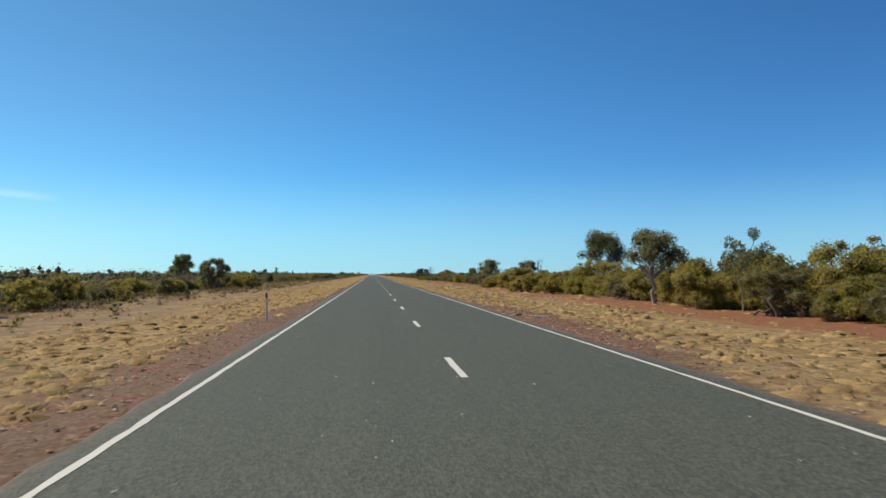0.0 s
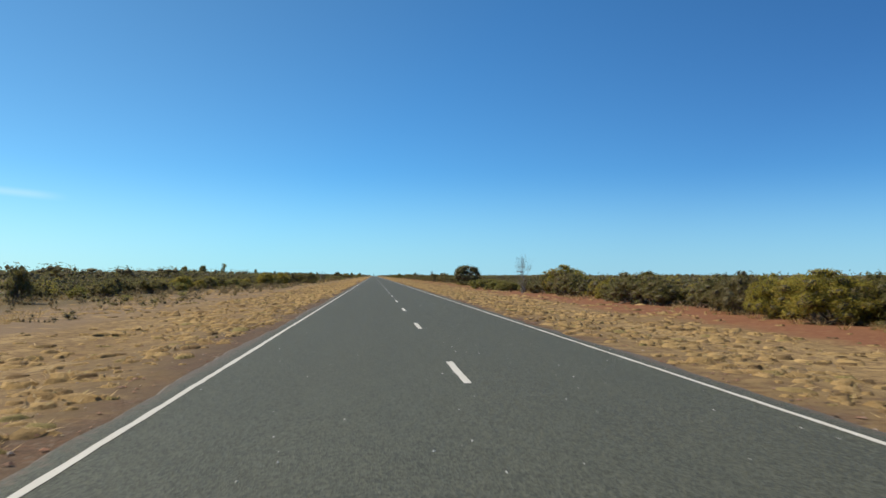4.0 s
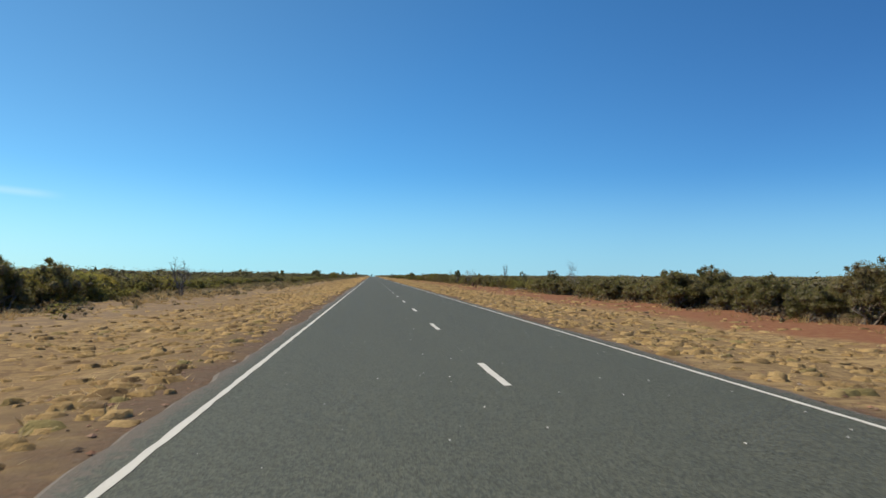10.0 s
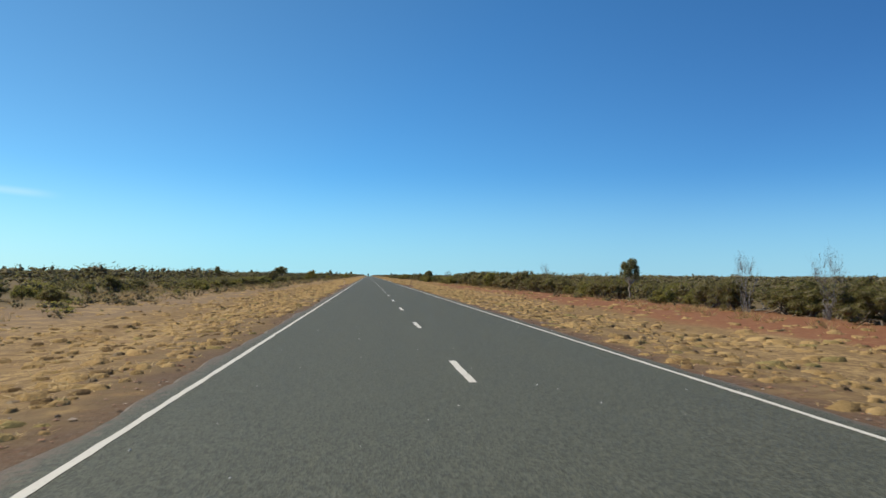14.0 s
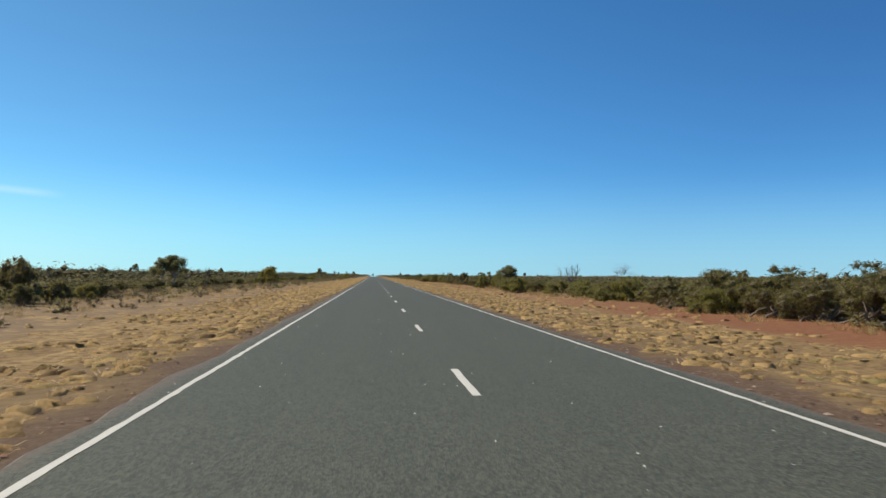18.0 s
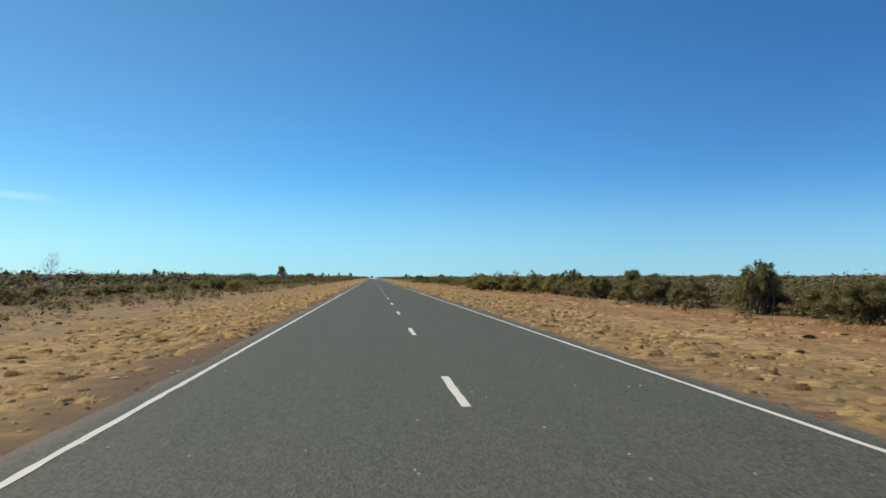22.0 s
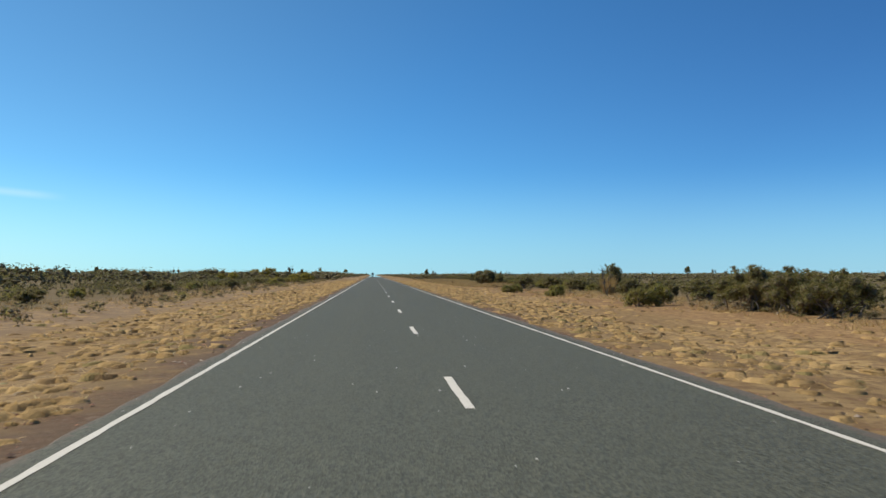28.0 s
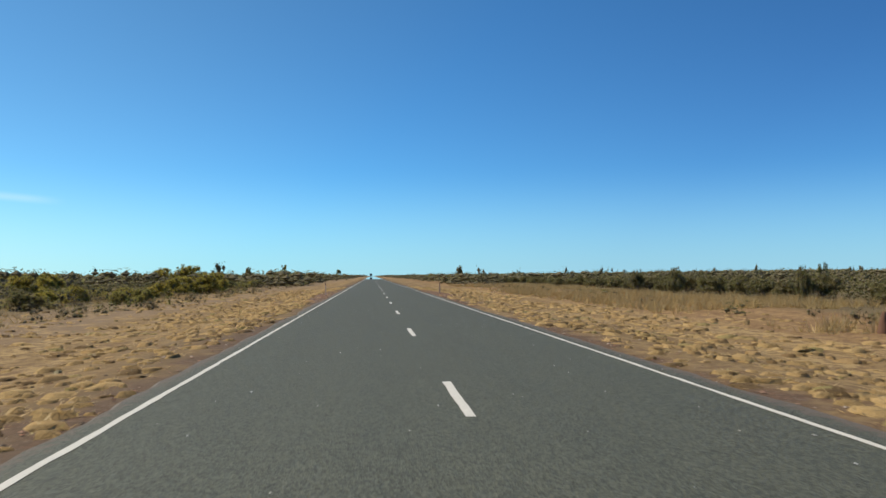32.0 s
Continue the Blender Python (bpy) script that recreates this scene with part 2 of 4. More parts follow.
    c = m.mix(m.step(ax, edge, m.math("ADD", edge, 1.0)), gravel, straw)
    c = m.mix(m.step(ax, 11.5, 14.0), c, verge)
    c = m.mix(m.step(ax, 19.0, 24.0), c, far)
    c = m.mix(m.math("MULTIPLY", m.step(grit, 0.35, 0.75), 0.45), c, m.mix(0.5, c, (0.1, 0.065, 0.045)))
    m.bump(m.math("ADD", m.math("MULTIPLY", m.noise(8, 4, 0.7), 1.3), m.math("MULTIPLY", grit, 0.5)), 0.5, 0.05)
    return m.done(c)


def asphalt_material():
    m = Nodes("chip_seal_asphalt", 0.67, 0.27)
    x, y, _ = m.axes()
    wide = m.noise(0.25, 4, stretch=(1, 0.12, 1))
    tone = m.mix(wide, (0.0475, 0.0503, 0.0335), (0.0625, 0.0652, 0.0425))
    # wheel tracks are a little smoother and darker
    lane = m.math("ABSOLUTE", m.math("SUBTRACT", m.math("ABSOLUTE", x), 1.8))
    track = m.step(m.math("ABSOLUTE", m.math("SUBTRACT", lane, 0.8)), 0.1, 0.5, 0.35, 0.0)
    tone = m.mix(track, tone, (0.043, 0.047, 0.0325))
    chip = m.cells(52, "Color")
    bw = m.n.new("ShaderNodeRGBToBW")
    m.put(bw.inputs[0], chip)
    c = m.mix(m.step(bw.outputs[0], 0.2, 0.85), m.mix(0.55, tone, (0.026, 0.028, 0.02)), m.mix(0.4, tone, (0.2, 0.205, 0.155)))
    speck = m.step(m.cells(14, "Distance"), 0.03, 0.07, 0.7, 0.0)
    c = m.mix(m.math("MULTIPLY", speck, m.step(m.noise(3), 0.5, 0.6)), c, (0.4, 0.38, 0.34))
    edge = m.step(m.math("ADD", m.math("ABSOLUTE", m.math("ADD", x, 0.21)), m.math("MULTIPLY", m.noise(6.5, 5, 0.75), 1.1)), 4.25, 4.5)
    c = m.mix(m.math("MULTIPLY", edge, 0.75), c, m.mix(m.noise(22, 3), (0.08, 0.06, 0.046), (0.19, 0.145, 0.11)))
    m.bump(m.math("ADD", m.cells(52, "Distance"), m.math("MULTIPLY", m.noise(12, 3), 0.3)), 0.55, 0.01)
    return m.done(c)


def paint_material():
    m = Nodes("worn_road_paint", 0.6, 0.4)
    worn = m.step(m.noise(22, 4, 0.75), 0.58, 0.72, 0.0, 0.75)
    c = m.mix(m.noise(2.0, 3), (0.5, 0.48, 0.43), (0.64, 0.62, 0.56))
    return m.done(m.mix(worn, c, (0.2, 0.2, 0.19)))


GROUND, ASPHALT, PAINT = ground_material(), asphalt_material(), paint_material()


def plain(name, a, b, rough=0.5, scale=9.0, spec=0.4, metal=0.0):
    m = Nodes(name, rough, spec)
    m.bsdf.inputs["Metallic"].default_value = metal
    return m.done(m.mix(m.noise(scale, 4), a, b))


def stone_material():
    m = Nodes("gravel_stone", 0.9, 0.2)
    r = island(m)
    c = m.mix(m.math("FRACT", m.math("MULTIPLY", r, 5.7)), m.mix(r, (0.12, 0.06, 0.04), (0.38, 0.2, 0.125)), (0.25, 0.165, 0.12))
    c = m.mix(m.step(m.math("FRACT", m.math("MULTIPLY", r, 13.1)), 0.72, 0.76), c, (0.07, 0.05, 0.038))
    c = m.mix(m.step(m.math("FRACT", m.math("MULTIPLY", r, 23.7)), 0.86, 0.9), c, (0.34, 0.275, 0.22))
    return m.done(c)


STONE = stone_material()
POSTWHITE = plain("weathered_white_post", (0.6, 0.47, 0.39), (0.74, 0.6, 0.51), 0.65)
POSTGREY = plain("weathered_grey_post", (0.31, 0.21, 0.16), (0.42, 0.3, 0.23), 0.7)
POSTBAND = plain("dark_red_reflector", (0.1, 0.025, 0.02), (0.19, 0.05, 0.035), 0.35)
CHIP = plain("white_road_chip", (0.5, 0.48, 0.44), (0.7, 0.68, 0.62), 0.6)

# ---- mesh helpers ----


def mesh_np(name, verts, faces, material, smooth=False, second=None, slots=None):
    """A mesh from numpy arrays: verts (n, 3); faces (m, 3) or (m, 4); slots tell which faces take the second material."""
    verts, faces = np.asarray(verts, np.float32), np.asarray(faces, np.int32)
    me = bpy.data.meshes.new(name)
    k = faces.shape[1]
    me.vertices.add(len(verts))
    me.vertices.foreach_set("co", verts.ravel())
    me.loops.add(faces.size)
    me.loops.foreach_set("vertex_index", faces.ravel())
    me.polygons.add(len(faces))
    me.polygons.foreach_set("loop_start", np.arange(0, faces.size, k, dtype=np.int32))
    me.polygons.foreach_set("use_smooth", np.full(len(faces), smooth))
    me.materials.append(material)
    if second:
        me.materials.append(second)
        me.polygons.foreach_set("material_index", np.asarray(slots, np.int32))
    me.update(calc_edges=True)
    me.validate()
    return me


def part(name, me, parent, label=""):
    ob = new(name, me)
    ob.parent = parent
    return tagged(ob, label)


def tubes(paths, sides=6):
    """Tapered tubes: each path is a list of (point, radius)."""
    verts, faces = [], []
    for path in paths:
        base = len(verts)
        for i, (p, r) in enumerate(path):
            a = Vector(path[max(i - 1, 0)][0])
            b = Vector(path[min(i + 1, len(path) - 1)][0])
            d = (b - a).normalized() if (b - a).length > 1e-6 else Vector((0, 0, 1))
            u = d.cross(Vector((0.3, 1, 0.2))).normalized()
            w = d.cross(u)
            for k in range(sides):
                q = 2 * math.pi * k / sides
                verts.append(Vector(p) + r * (math.cos(q) * u + math.sin(q) * w))
        for i in range(len(path) - 1):
            for k in range(sides):
                k2 = (k + 1) % sides
                faces.append((base + i * sides + k, base + i * sides + k2, base + (i + 1) * sides + k2, base + (i + 1) * sides + k))
    return np.array([tuple(v) for v in verts]), np.array(faces)


def limb(rng, a, b, r0, r1, steps=5, sway=0.08):
    """A crooked, tapering branch from a to b."""
    a, b = Vector(a), Vector(b)
    length = (b - a).length
    path = []
    for i in range(steps + 1):
        f = i / steps
        p = a.lerp(b, f)
        if 0 < i:
            p += Vector(rng.normal(0, sway * length * (0.4 + 0.6 * math.sin(math.pi * f)) * (0.3 if i == steps else 1), 3).tolist())
        path.append((p, r0 + (r1 - r0) * f))
    return path


def leaves(rng, lobes, count, size, droop=0.0, upright=1.0):
    """Leaf clumps as pointed four-sided blades, in the outer part of each lobe (centre, radii)."""
    vol = np.array([np.prod(r) ** 0.67 for _, r in lobes])
    pick = rng.choice(len(lobes), count, p=vol / vol.sum())
    c = np.array([l[0] for l in lobes])[pick]
    r = np.array([l[1] for l in lobes])[pick]
    d = rng.normal(size=(count, 3))
    d /= np.linalg.norm(d, axis=1)[:, None]
    rad = rng.uniform(0.25, 1.0, count) ** 0.45 * rng.normal(1, 0.09, count)
    p = c + d * r * rad[:, None]
    a = rng.normal(size=(count, 3)) + d * 0.6
    a[:, 2] -= droop
    a /= np.linalg.norm(a, axis=1)[:, None]
    b = np.cross(a, rng.normal(size=(count, 3)))
    b /= np.linalg.norm(b, axis=1)[:, None] + 1e-9
    s = size * rng.uniform(0.6, 1.4, (count, 1)) * np.array((1, 1, upright))
    tri = np.stack([p - a * s * 1.0 + b * s * 0.32, p - a * s * 0.7 - b * s * 0.36, p + a * s * 1.35], 1)
    return tri.reshape(-1, 3), np.arange(count * 3).reshape(-1, 3)


GOLD = (1 + 5 ** 0.5) / 2
ICO = np.array([(-1, GOLD, 0), (1, GOLD, 0), (-1, -GOLD, 0), (1, -GOLD, 0), (0, -1, GOLD), (0, 1, GOLD),
                (0, -1, -GOLD), (0, 1, -GOLD), (GOLD, 0, -1), (GOLD, 0, 1), (-GOLD, 0, -1), (-GOLD, 0, 1)]) / 1.902
ICO_F = np.array([(0, 11, 5), (0, 5, 1), (0, 1, 7), (0, 7, 10), (0, 10, 11), (1, 5, 9), (5, 11, 4), (11, 10, 2), (10, 7, 6), (7, 1, 8),
                  (3, 9, 4), (3, 4, 2), (3, 2, 6), (3, 6, 8), (3, 8, 9), (4, 9, 5), (2, 4, 11), (6, 2, 10), (8, 6, 7), (9, 8, 1)])
OCTA = np.array([(1, 0, 0), (0, 1, 0), (-1, 0, 0), (0, -1, 0), (0, 0, 1), (0, 0, -1)], float)
OCTA_F = np.array([(0, 1, 4), (1, 2, 4), (2, 3, 4), (3, 0, 4), (1, 0, 5), (2, 1, 5), (3, 2, 5), (0, 3, 5)])


def twig_core(rng, lobes, share, fine=True):
    """Solid ragged lumps that fill the lobes, standing in for twigs and inner shade."""
    base, tri = (ICO, ICO_F) if fine else (OCTA, OCTA_F)
    verts, faces = [], []
    for c, r in lobes:
        v = base * rng.uniform(0.65, 1.2, (len(base), 1)) * np.array(r) * share
        faces.append(tri + len(base) * len(verts))
        verts.append(v + np.array(c))
    return np.concatenate(verts), np.concatenate(faces)


def fitted(verts, wood=None):
    """The crown, and the wood with it, brought to one metre wide and high."""
    lo, hi = np.percentile(verts, 1, axis=0), np.percentile(verts, 99.4, axis=0)
    k = np.array([1 / max(hi[0] - lo[0], hi[1] - lo[1])] * 2 + [1 / hi[2]])
    mid = np.array([(lo[0] + hi[0]) / 2, (lo[1] + hi[1]) / 2, 0])
    return (verts - mid) * k, None if wood is None else (wood - mid) * k


# ---- plants: unit templates one metre high and wide, scaled where they stand ----


def spread(rng, n, z0, z1, rad, lobe, flat=0.7):
    out = []
    for i in range(n):
        q, k = rng.uniform(0, 2 * math.pi), math.sqrt(rng.uniform(0, 1))
        z = rng.uniform(z0, z1)
        dome = math.sqrt(max(0.05, 1 - ((z - z0) / max(z1 - z0, 0.01)) ** 2 * 0.75))
        s = lobe * rng.uniform(0.7, 1.25)
        out.append(((rad * dome * k * math.cos(q), rad * dome * k * math.sin(q), z), (s, s, s * flat)))
    return out


def build_shrub(seed, kind):
    """Foot and limbs, and the lobes of the crown."""
    rng = np.random.default_rng(seed)
    if kind == "acacia":
        lobes = spread(rng, 36, 0.1, 0.8, 0.4, 0.105, 1.5) + spread(rng, 6, 0.84, 0.96, 0.28, 0.05, 1.4)
        wood = [limb(rng, (rng.normal(0, 0.04), rng.normal(0, 0.04), -0.06), Vector(l[0]) * 0.95, 0.018, 0.005) for l in lobes[:10]]
        return wood, lobes, 12000, 0.0145, 0
    if kind == "scrub":
        lobes = spread(rng, 38, 0.26, 0.82, 0.4, 0.1, 1.55) + spread(rng, 7, 0.86, 1.0, 0.3, 0.045, 1.6) + spread(rng, 8, 0.05, 0.2, 0.4, 0.075)
        wood = [limb(rng, (rng.normal(0, 0.13), rng.normal(0, 0.13), -0.06), Vector(l[0]), 0.018, 0.004) for l in lobes[:22]]
        return wood, lobes, 11500, 0.0135, 0
    if kind == "heath":
        lobes = spread(rng, 26, 0.14, 0.74, 0.4, 0.115, 1.6)
        wood = [limb(rng, (0, 0, -0.06), Vector(l[0]), 0.016, 0.004) for l in lobes[:8]]
        return wood, lobes, 8000, 0.0165, 0
    if kind == "dark":
        lobes = []
        for i in range(60):
            d = rng.normal(size=3)
            d /= np.linalg.norm(d)
            s = rng.uniform(0.1, 0.145)
            lobes.append(((0.38 * d[0], 0.38 * d[1], 0.5 + (0.37 if d[2] > 0 else 0.4) * d[2]), (s, s, s)))
        wood = [limb(rng, (rng.normal(0, 0.03), rng.normal(0, 0.03), -0.06), Vector(l[0]), 0.03, 0.006) for l in lobes[:12]]
        return wood, lobes, 17000, 0.014, 0
    if kind == "gum":
        fork = (rng.normal(0, 0.04), rng.normal(0, 0.04), rng.uniform(0.3, 0.42))
        lobes = spread(rng, 26, 0.5, 0.76, 0.37, 0.105, 0.85) + spread(rng, 18, 0.74, 0.9, 0.28, 0.105, 0.85)
        wood = [limb(rng, (0, 0, -0.05), fork, 0.03, 0.022, 4, 0.04)]
        wood += [limb(rng, fork, l[0], 0.018, 0.004, 5, 0.07) for l in lobes[:15]]
        return wood, lobes, 9000, 0.015, 0.4
    if kind == "sapling":
        top = (rng.normal(0, 0.05), rng.normal(0, 0.05), 0.8)
        lobes = spread(rng, 15, 0.42, 0.94, 0.38, 0.1, 1.0)
        trunk = limb(rng, (0, 0, -0.05), top, 0.022, 0.008, 6, 0.03)
        wood = [trunk] + [limb(rng, trunk[3 + i % 3][0], l[0], 0.009, 0.003, 4, 0.06) for i, l in enumerate(lobes)]
        return wood, lobes, 2600, 0.022, 0.5
    if kind == "wispy":
        lobes = spread(rng, 12, 0.45, 0.92, 0.34, 0.12, 1.2)
        wood = [limb(rng, (rng.normal(0, 0.03), rng.normal(0, 0.03), -0.05), l[0], 0.008, 0.0016, 6) for l in lobes]
        for l in lobes:
            for _ in range(7):
                e = Vector(l[0]) + Vector(rng.normal(0, 0.09, 3).tolist()) + Vector((0, 0, 0.06))
                wood.append(limb(rng, Vector(l[0]) * 0.85, e, 0.0022, 0.0007, 3))
        return wood, lobes, 420, 0.011, 0
    # bare: a dead tree of forked limbs
    wood = []
    for i in range(rng.integers(3, 5)):
        q = rng.uniform(0, 6.28)
        top = Vector((0.34 * math.cos(q), 0.34 * math.sin(q), rng.uniform(0.78, 1.0)))
        path = limb(rng, (rng.normal(0, 0.02), rng.normal(0, 0.02), -0.05), top, 0.026, 0.008, 7, 0.05)
        wood.append(path)
        for j in (3, 4, 5, 6):
            p = path[j][0]
            for _ in range(2):
                e = p + Vector((rng.normal(0, 0.11), rng.normal(0, 0.11), rng.uniform(0.06, 0.24)))
                twig = limb(rng, p, e, 0.011, 0.004, 4, 0.1)
                wood.append(twig)
                e2 = twig[2][0] + Vector((rng.normal(0, 0.05), rng.normal(0, 0.05), 0.09))
                wood.append(limb(rng, twig[2][0], e2, 0.004, 0.0015, 2))
    return wood, [], 0, 0, 0


KINDS = {
    # kind: (object name, leaves, bark, variants, label, category)
    "acacia": ("acacia_shrub", "acacia", BARK, 6, "olive-yellow bushy acacia shrub standing on dry roadside ground", "shrub"),
    "green": ("green_bush", "heath", BARK, 5, "bushy olive-green shrub standing on red roadside soil", "shrub"),
    "scrub": ("scrub_bush", "scrub", BARK, 7, "grey-green scrub bush with dark bare stems below", "bush"),
    "heath": ("low_shrub", "heath", BARK, 4, "low green spreading shrub on red soil", "shrub"),
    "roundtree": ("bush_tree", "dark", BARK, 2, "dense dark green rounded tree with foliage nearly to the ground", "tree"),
    "gum": ("gum_tree", "gum", PALE, 6, "small gum tree with pale trunk and clumped leaves", "tree"),
    "sapling": ("gum_sapling", "gum", BARK, 5, "thin young gum tree with a sparse ragged crown", "tree"),
    "wispy": ("grey_tree", "wispy", DEAD, 4, "grey leafless tree of fine wispy twigs", "tree"),
    "bare": ("dead_tree", None, DARK_WOOD, 4, "dead bare tree with dark forked branches", "dead tree"),
}
CORE = {"acacia": 0.55, "green": 0.55, "scrub": 0.6, "heath": 0.55, "roundtree": 0.7, "gum": 0.42}  # how far the shaded twig lumps fill each lobe
TEMPLATES = {}


def template(kind, v):
    if (kind, v) not in TEMPLATES:
        name, leaf, wood_mat, _, label, cat = KINDS[kind]
        form = {"roundtree": "dark", "green": "acacia"}.get(kind, kind)
        wood, lobes, count, size, droop = build_shrub(1000 + 37 * v + 7 * len(kind), form)
        wv, wf = tubes(wood, 5)
        crown = None
        if count:
            rng = np.random.default_rng(v + 5)
            lv, lf = leaves(rng, lobes, count, size, droop, 1.6 if kind in ("acacia", "green", "scrub", "heath") else 1.0)
            share = CORE.get(kind, 0.0)
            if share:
                cv, cf = twig_core(rng, lobes, share)
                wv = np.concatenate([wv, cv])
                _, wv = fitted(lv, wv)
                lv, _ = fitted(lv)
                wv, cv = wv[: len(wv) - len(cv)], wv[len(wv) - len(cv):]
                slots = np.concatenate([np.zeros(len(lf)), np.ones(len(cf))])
                crown = mesh_np(name + "_crown", np.concatenate([lv, cv]), np.concatenate([lf, cf + len(lv)]), LEAF[leaf], False, SHADED_TWIGS, slots)
            else:
                lv, wv = fitted(lv, wv)
                crown = mesh_np(name + "_crown", lv, lf, LEAF[leaf])
        stems = mesh_np(name + "_wood", wv, wf, wood_mat, True)
        TEMPLATES[kind, v] = (stems, crown)
    return TEMPLATES[kind, v]


def height_at(x, y):
    """The lie of the ground beside the road."""
    a = abs(x)
    road = -0.07
    if a < 4.2:
        z = road
    elif a < 9.5:
        f = (a - 4.2) / 5.3
        z = road - 0.43 * (f * f * (3 - 2 * f))
    else:
        z = -0.5
    z += min(1.0, max(0.0, (a - 4.6) / 4)) * (0.09 * noise.noise((x * 0.22, y * 0.22, 0)) + 0.05 * noise.noise((x * 0.9, y * 0.9, 3)))
    return z


RNG = np.random.default_rng(11)


def stand(kind, x, y, h, w, label="", group="roadside bush"):
    """One plant with its wood and its crown."""
    name, leaf, _, variants, text, cat = KINDS[kind]
    v = int(RNG.integers(variants))
    stems, crown = template(kind, v)
    ob = new(name)
    part("trunk", stems, ob)
    if crown:
        part("crown", crown, ob)
    m = pose(x, y, height_at(x, y), 0, 0, float(RNG.uniform(0, 360)))
    ob.matrix_basis = m @ Matrix.Diagonal((w, w, h, 1))
    return tagged(ob, label or text, cat, group)


# ---- ground and road ----
ROAD_L, ROAD_R = -4.16, 3.74
EDGE_L, EDGE_R = -3.763, 3.317


def build_ground():
    xs = [-5000, -2500, -1200, -600, -300, -160, -100, -70, -50, -40, -33, -28, -24, -21, -19]
    xs += list(np.arange(-17.5, -4.0, 0.75)) + [-3.0, 0.0, 2.8] + list(np.arange(3.7, 17.5, 0.75))
    xs += [19, 21, 24, 28, 33, 40, 50, 70, 100, 160, 300, 600, 1200, 2500, 5000]
    ys = list(range(-300, -20, 40)) + list(np.arange(-20, 1320, 1.5)) + list(range(1320, 1700, 20)) + list(range(1750, 6000, 250))
    verts = [(x, y, height_at(x, y)) for y in ys for x in xs]
    n = len(xs)
    faces = [(j * n + i, j * n + i + 1, (j + 1) * n + i + 1, (j + 1) * n + i) for j in range(len(ys) - 1) for i in range(n - 1)]
    ob = new("ground", mesh_np("ground", verts, faces, GROUND, True))
    return tagged(ob, "dry outback ground of red gravel, straw and brown soil", "ground", kind="structure")


def build_road():
    ys = list(np.arange(-60, 1320, 0.5)) + list(range(1320, 5200, 40))
    rng = np.random.default_rng(3)
    jl, jr = np.zeros(len(ys)), np.zeros(len(ys))
    for j in (jl, jr):
        for i in range(1, len(j)):
            j[i] = 0.8 * j[i - 1] + rng.normal(0, 0.033)
    verts, faces, n = [], [], 9
    for i, y in enumerate(ys):
        left, right = ROAD_L + jl[i], ROAD_R + jr[i]
        prof = [(left - 0.16, -0.12), (left, -0.028), (EDGE_L, -0.012), (-1.9, -0.005), (0, 0), (1.7, -0.005), (EDGE_R, -0.012), (right, -0.028), (right + 0.16, -0.12)]
        verts += [(x, y, z) for x, z in prof]
    for j in range(len(ys) - 1):
        for i in range(n - 1):
            faces.append((j * n + i, j * n + i + 1, (j + 1) * n + i + 1, (j + 1) * n + i))
    me = mesh_np("road", verts, faces, ASPHALT)
    # mirror-smooth stretch added to stand in for mirage glare at the road's end
    me.materials.append(plain("mirage_mirror_asphalt", (0.05, 0.053, 0.04), (0.06, 0.063, 0.05), 0.02, 0.3, 1.0))
    for p in me.polygons:
        if p.center.y > 1500:
            p.material_index = 1
    return tagged(new("road", me), "straight grey chip-seal asphalt highway with white lines", "road", kind="structure")


ground, road = build_ground(), build_road()


def strip(name, x, half, ys, z, wobble):
    rng = np.random.default_rng(int(abs(x) * 100))
    off = rng.normal(0, wobble, (len(ys), 2))
    verts = []
    for i, y in enumerate(ys):
        verts += [(x - half + off[i, 0], y, z), (x + half + off[i, 1], y, z)]
    faces = [(2 * i, 2 * i + 1, 2 * i + 3, 2 * i + 2) for i in range(len(ys) - 1)]
    return mesh_np(name, verts, faces, PAINT)


line_ys = list(np.arange(-60, 1320, 0.4)) + list(range(1320, 5200, 40))
part("edge_line", strip("edge_line_west", EDGE_L, 0.045, line_ys, -0.007, 0.006), road, "solid white painted edge line")
part("edge_line", strip("edge_line_east", EDGE_R, 0.04, line_ys, -0.007, 0.006), road, "solid white painted edge line")
dash_ys = np.linspace(0, 2.967, 12)
dash_meshes = [strip("lane_dash", 0.0001 * k, 0.057, dash_ys, 0.0, 0.005) for k in range(3)]
for k in range(-4, 112):
    d = part("lane_dash", dash_meshes[k % 3], road, "white painted centre dash" if k == -4 else "")
    d.location = (0, 12 * k, 0.005)
dv, df = [], []
for k in range(112, 330):
    b = len(dv)
    dv += [(-0.062, 12 * k, 0.006), (0.062, 12 * k, 0.006), (0.062, 12 * k + 2.967, 0.006), (-0.062, 12 * k + 2.967, 0.006)]
    df.append((b, b + 1, b + 2, b + 3))
tagged(part("far_lane_dashes", mesh_np("far_lane_dashes", dv, df, PAINT), road), kind="stuff")

# ---- single plants and things along the verges ----


def lathe(profile, sides, rng, rough):
    verts, faces = [], []
    for r, z in profile:
        for k in range(sides):
            q = 2 * math.pi * k / sides
            s = r * (1 + rng.normal(0, rough))
            verts.append((s * math.cos(q), s * math.sin(q), z + rng.normal(0, rough * 0.15)))
    for i in range(len(profile) - 1):
        for k in range(sides):
            k2 = (k + 1) % sides
            faces.append((i * sides + k, i * sides + k2, (i + 1) * sides + k2, (i + 1) * sides + k))
    return verts, faces


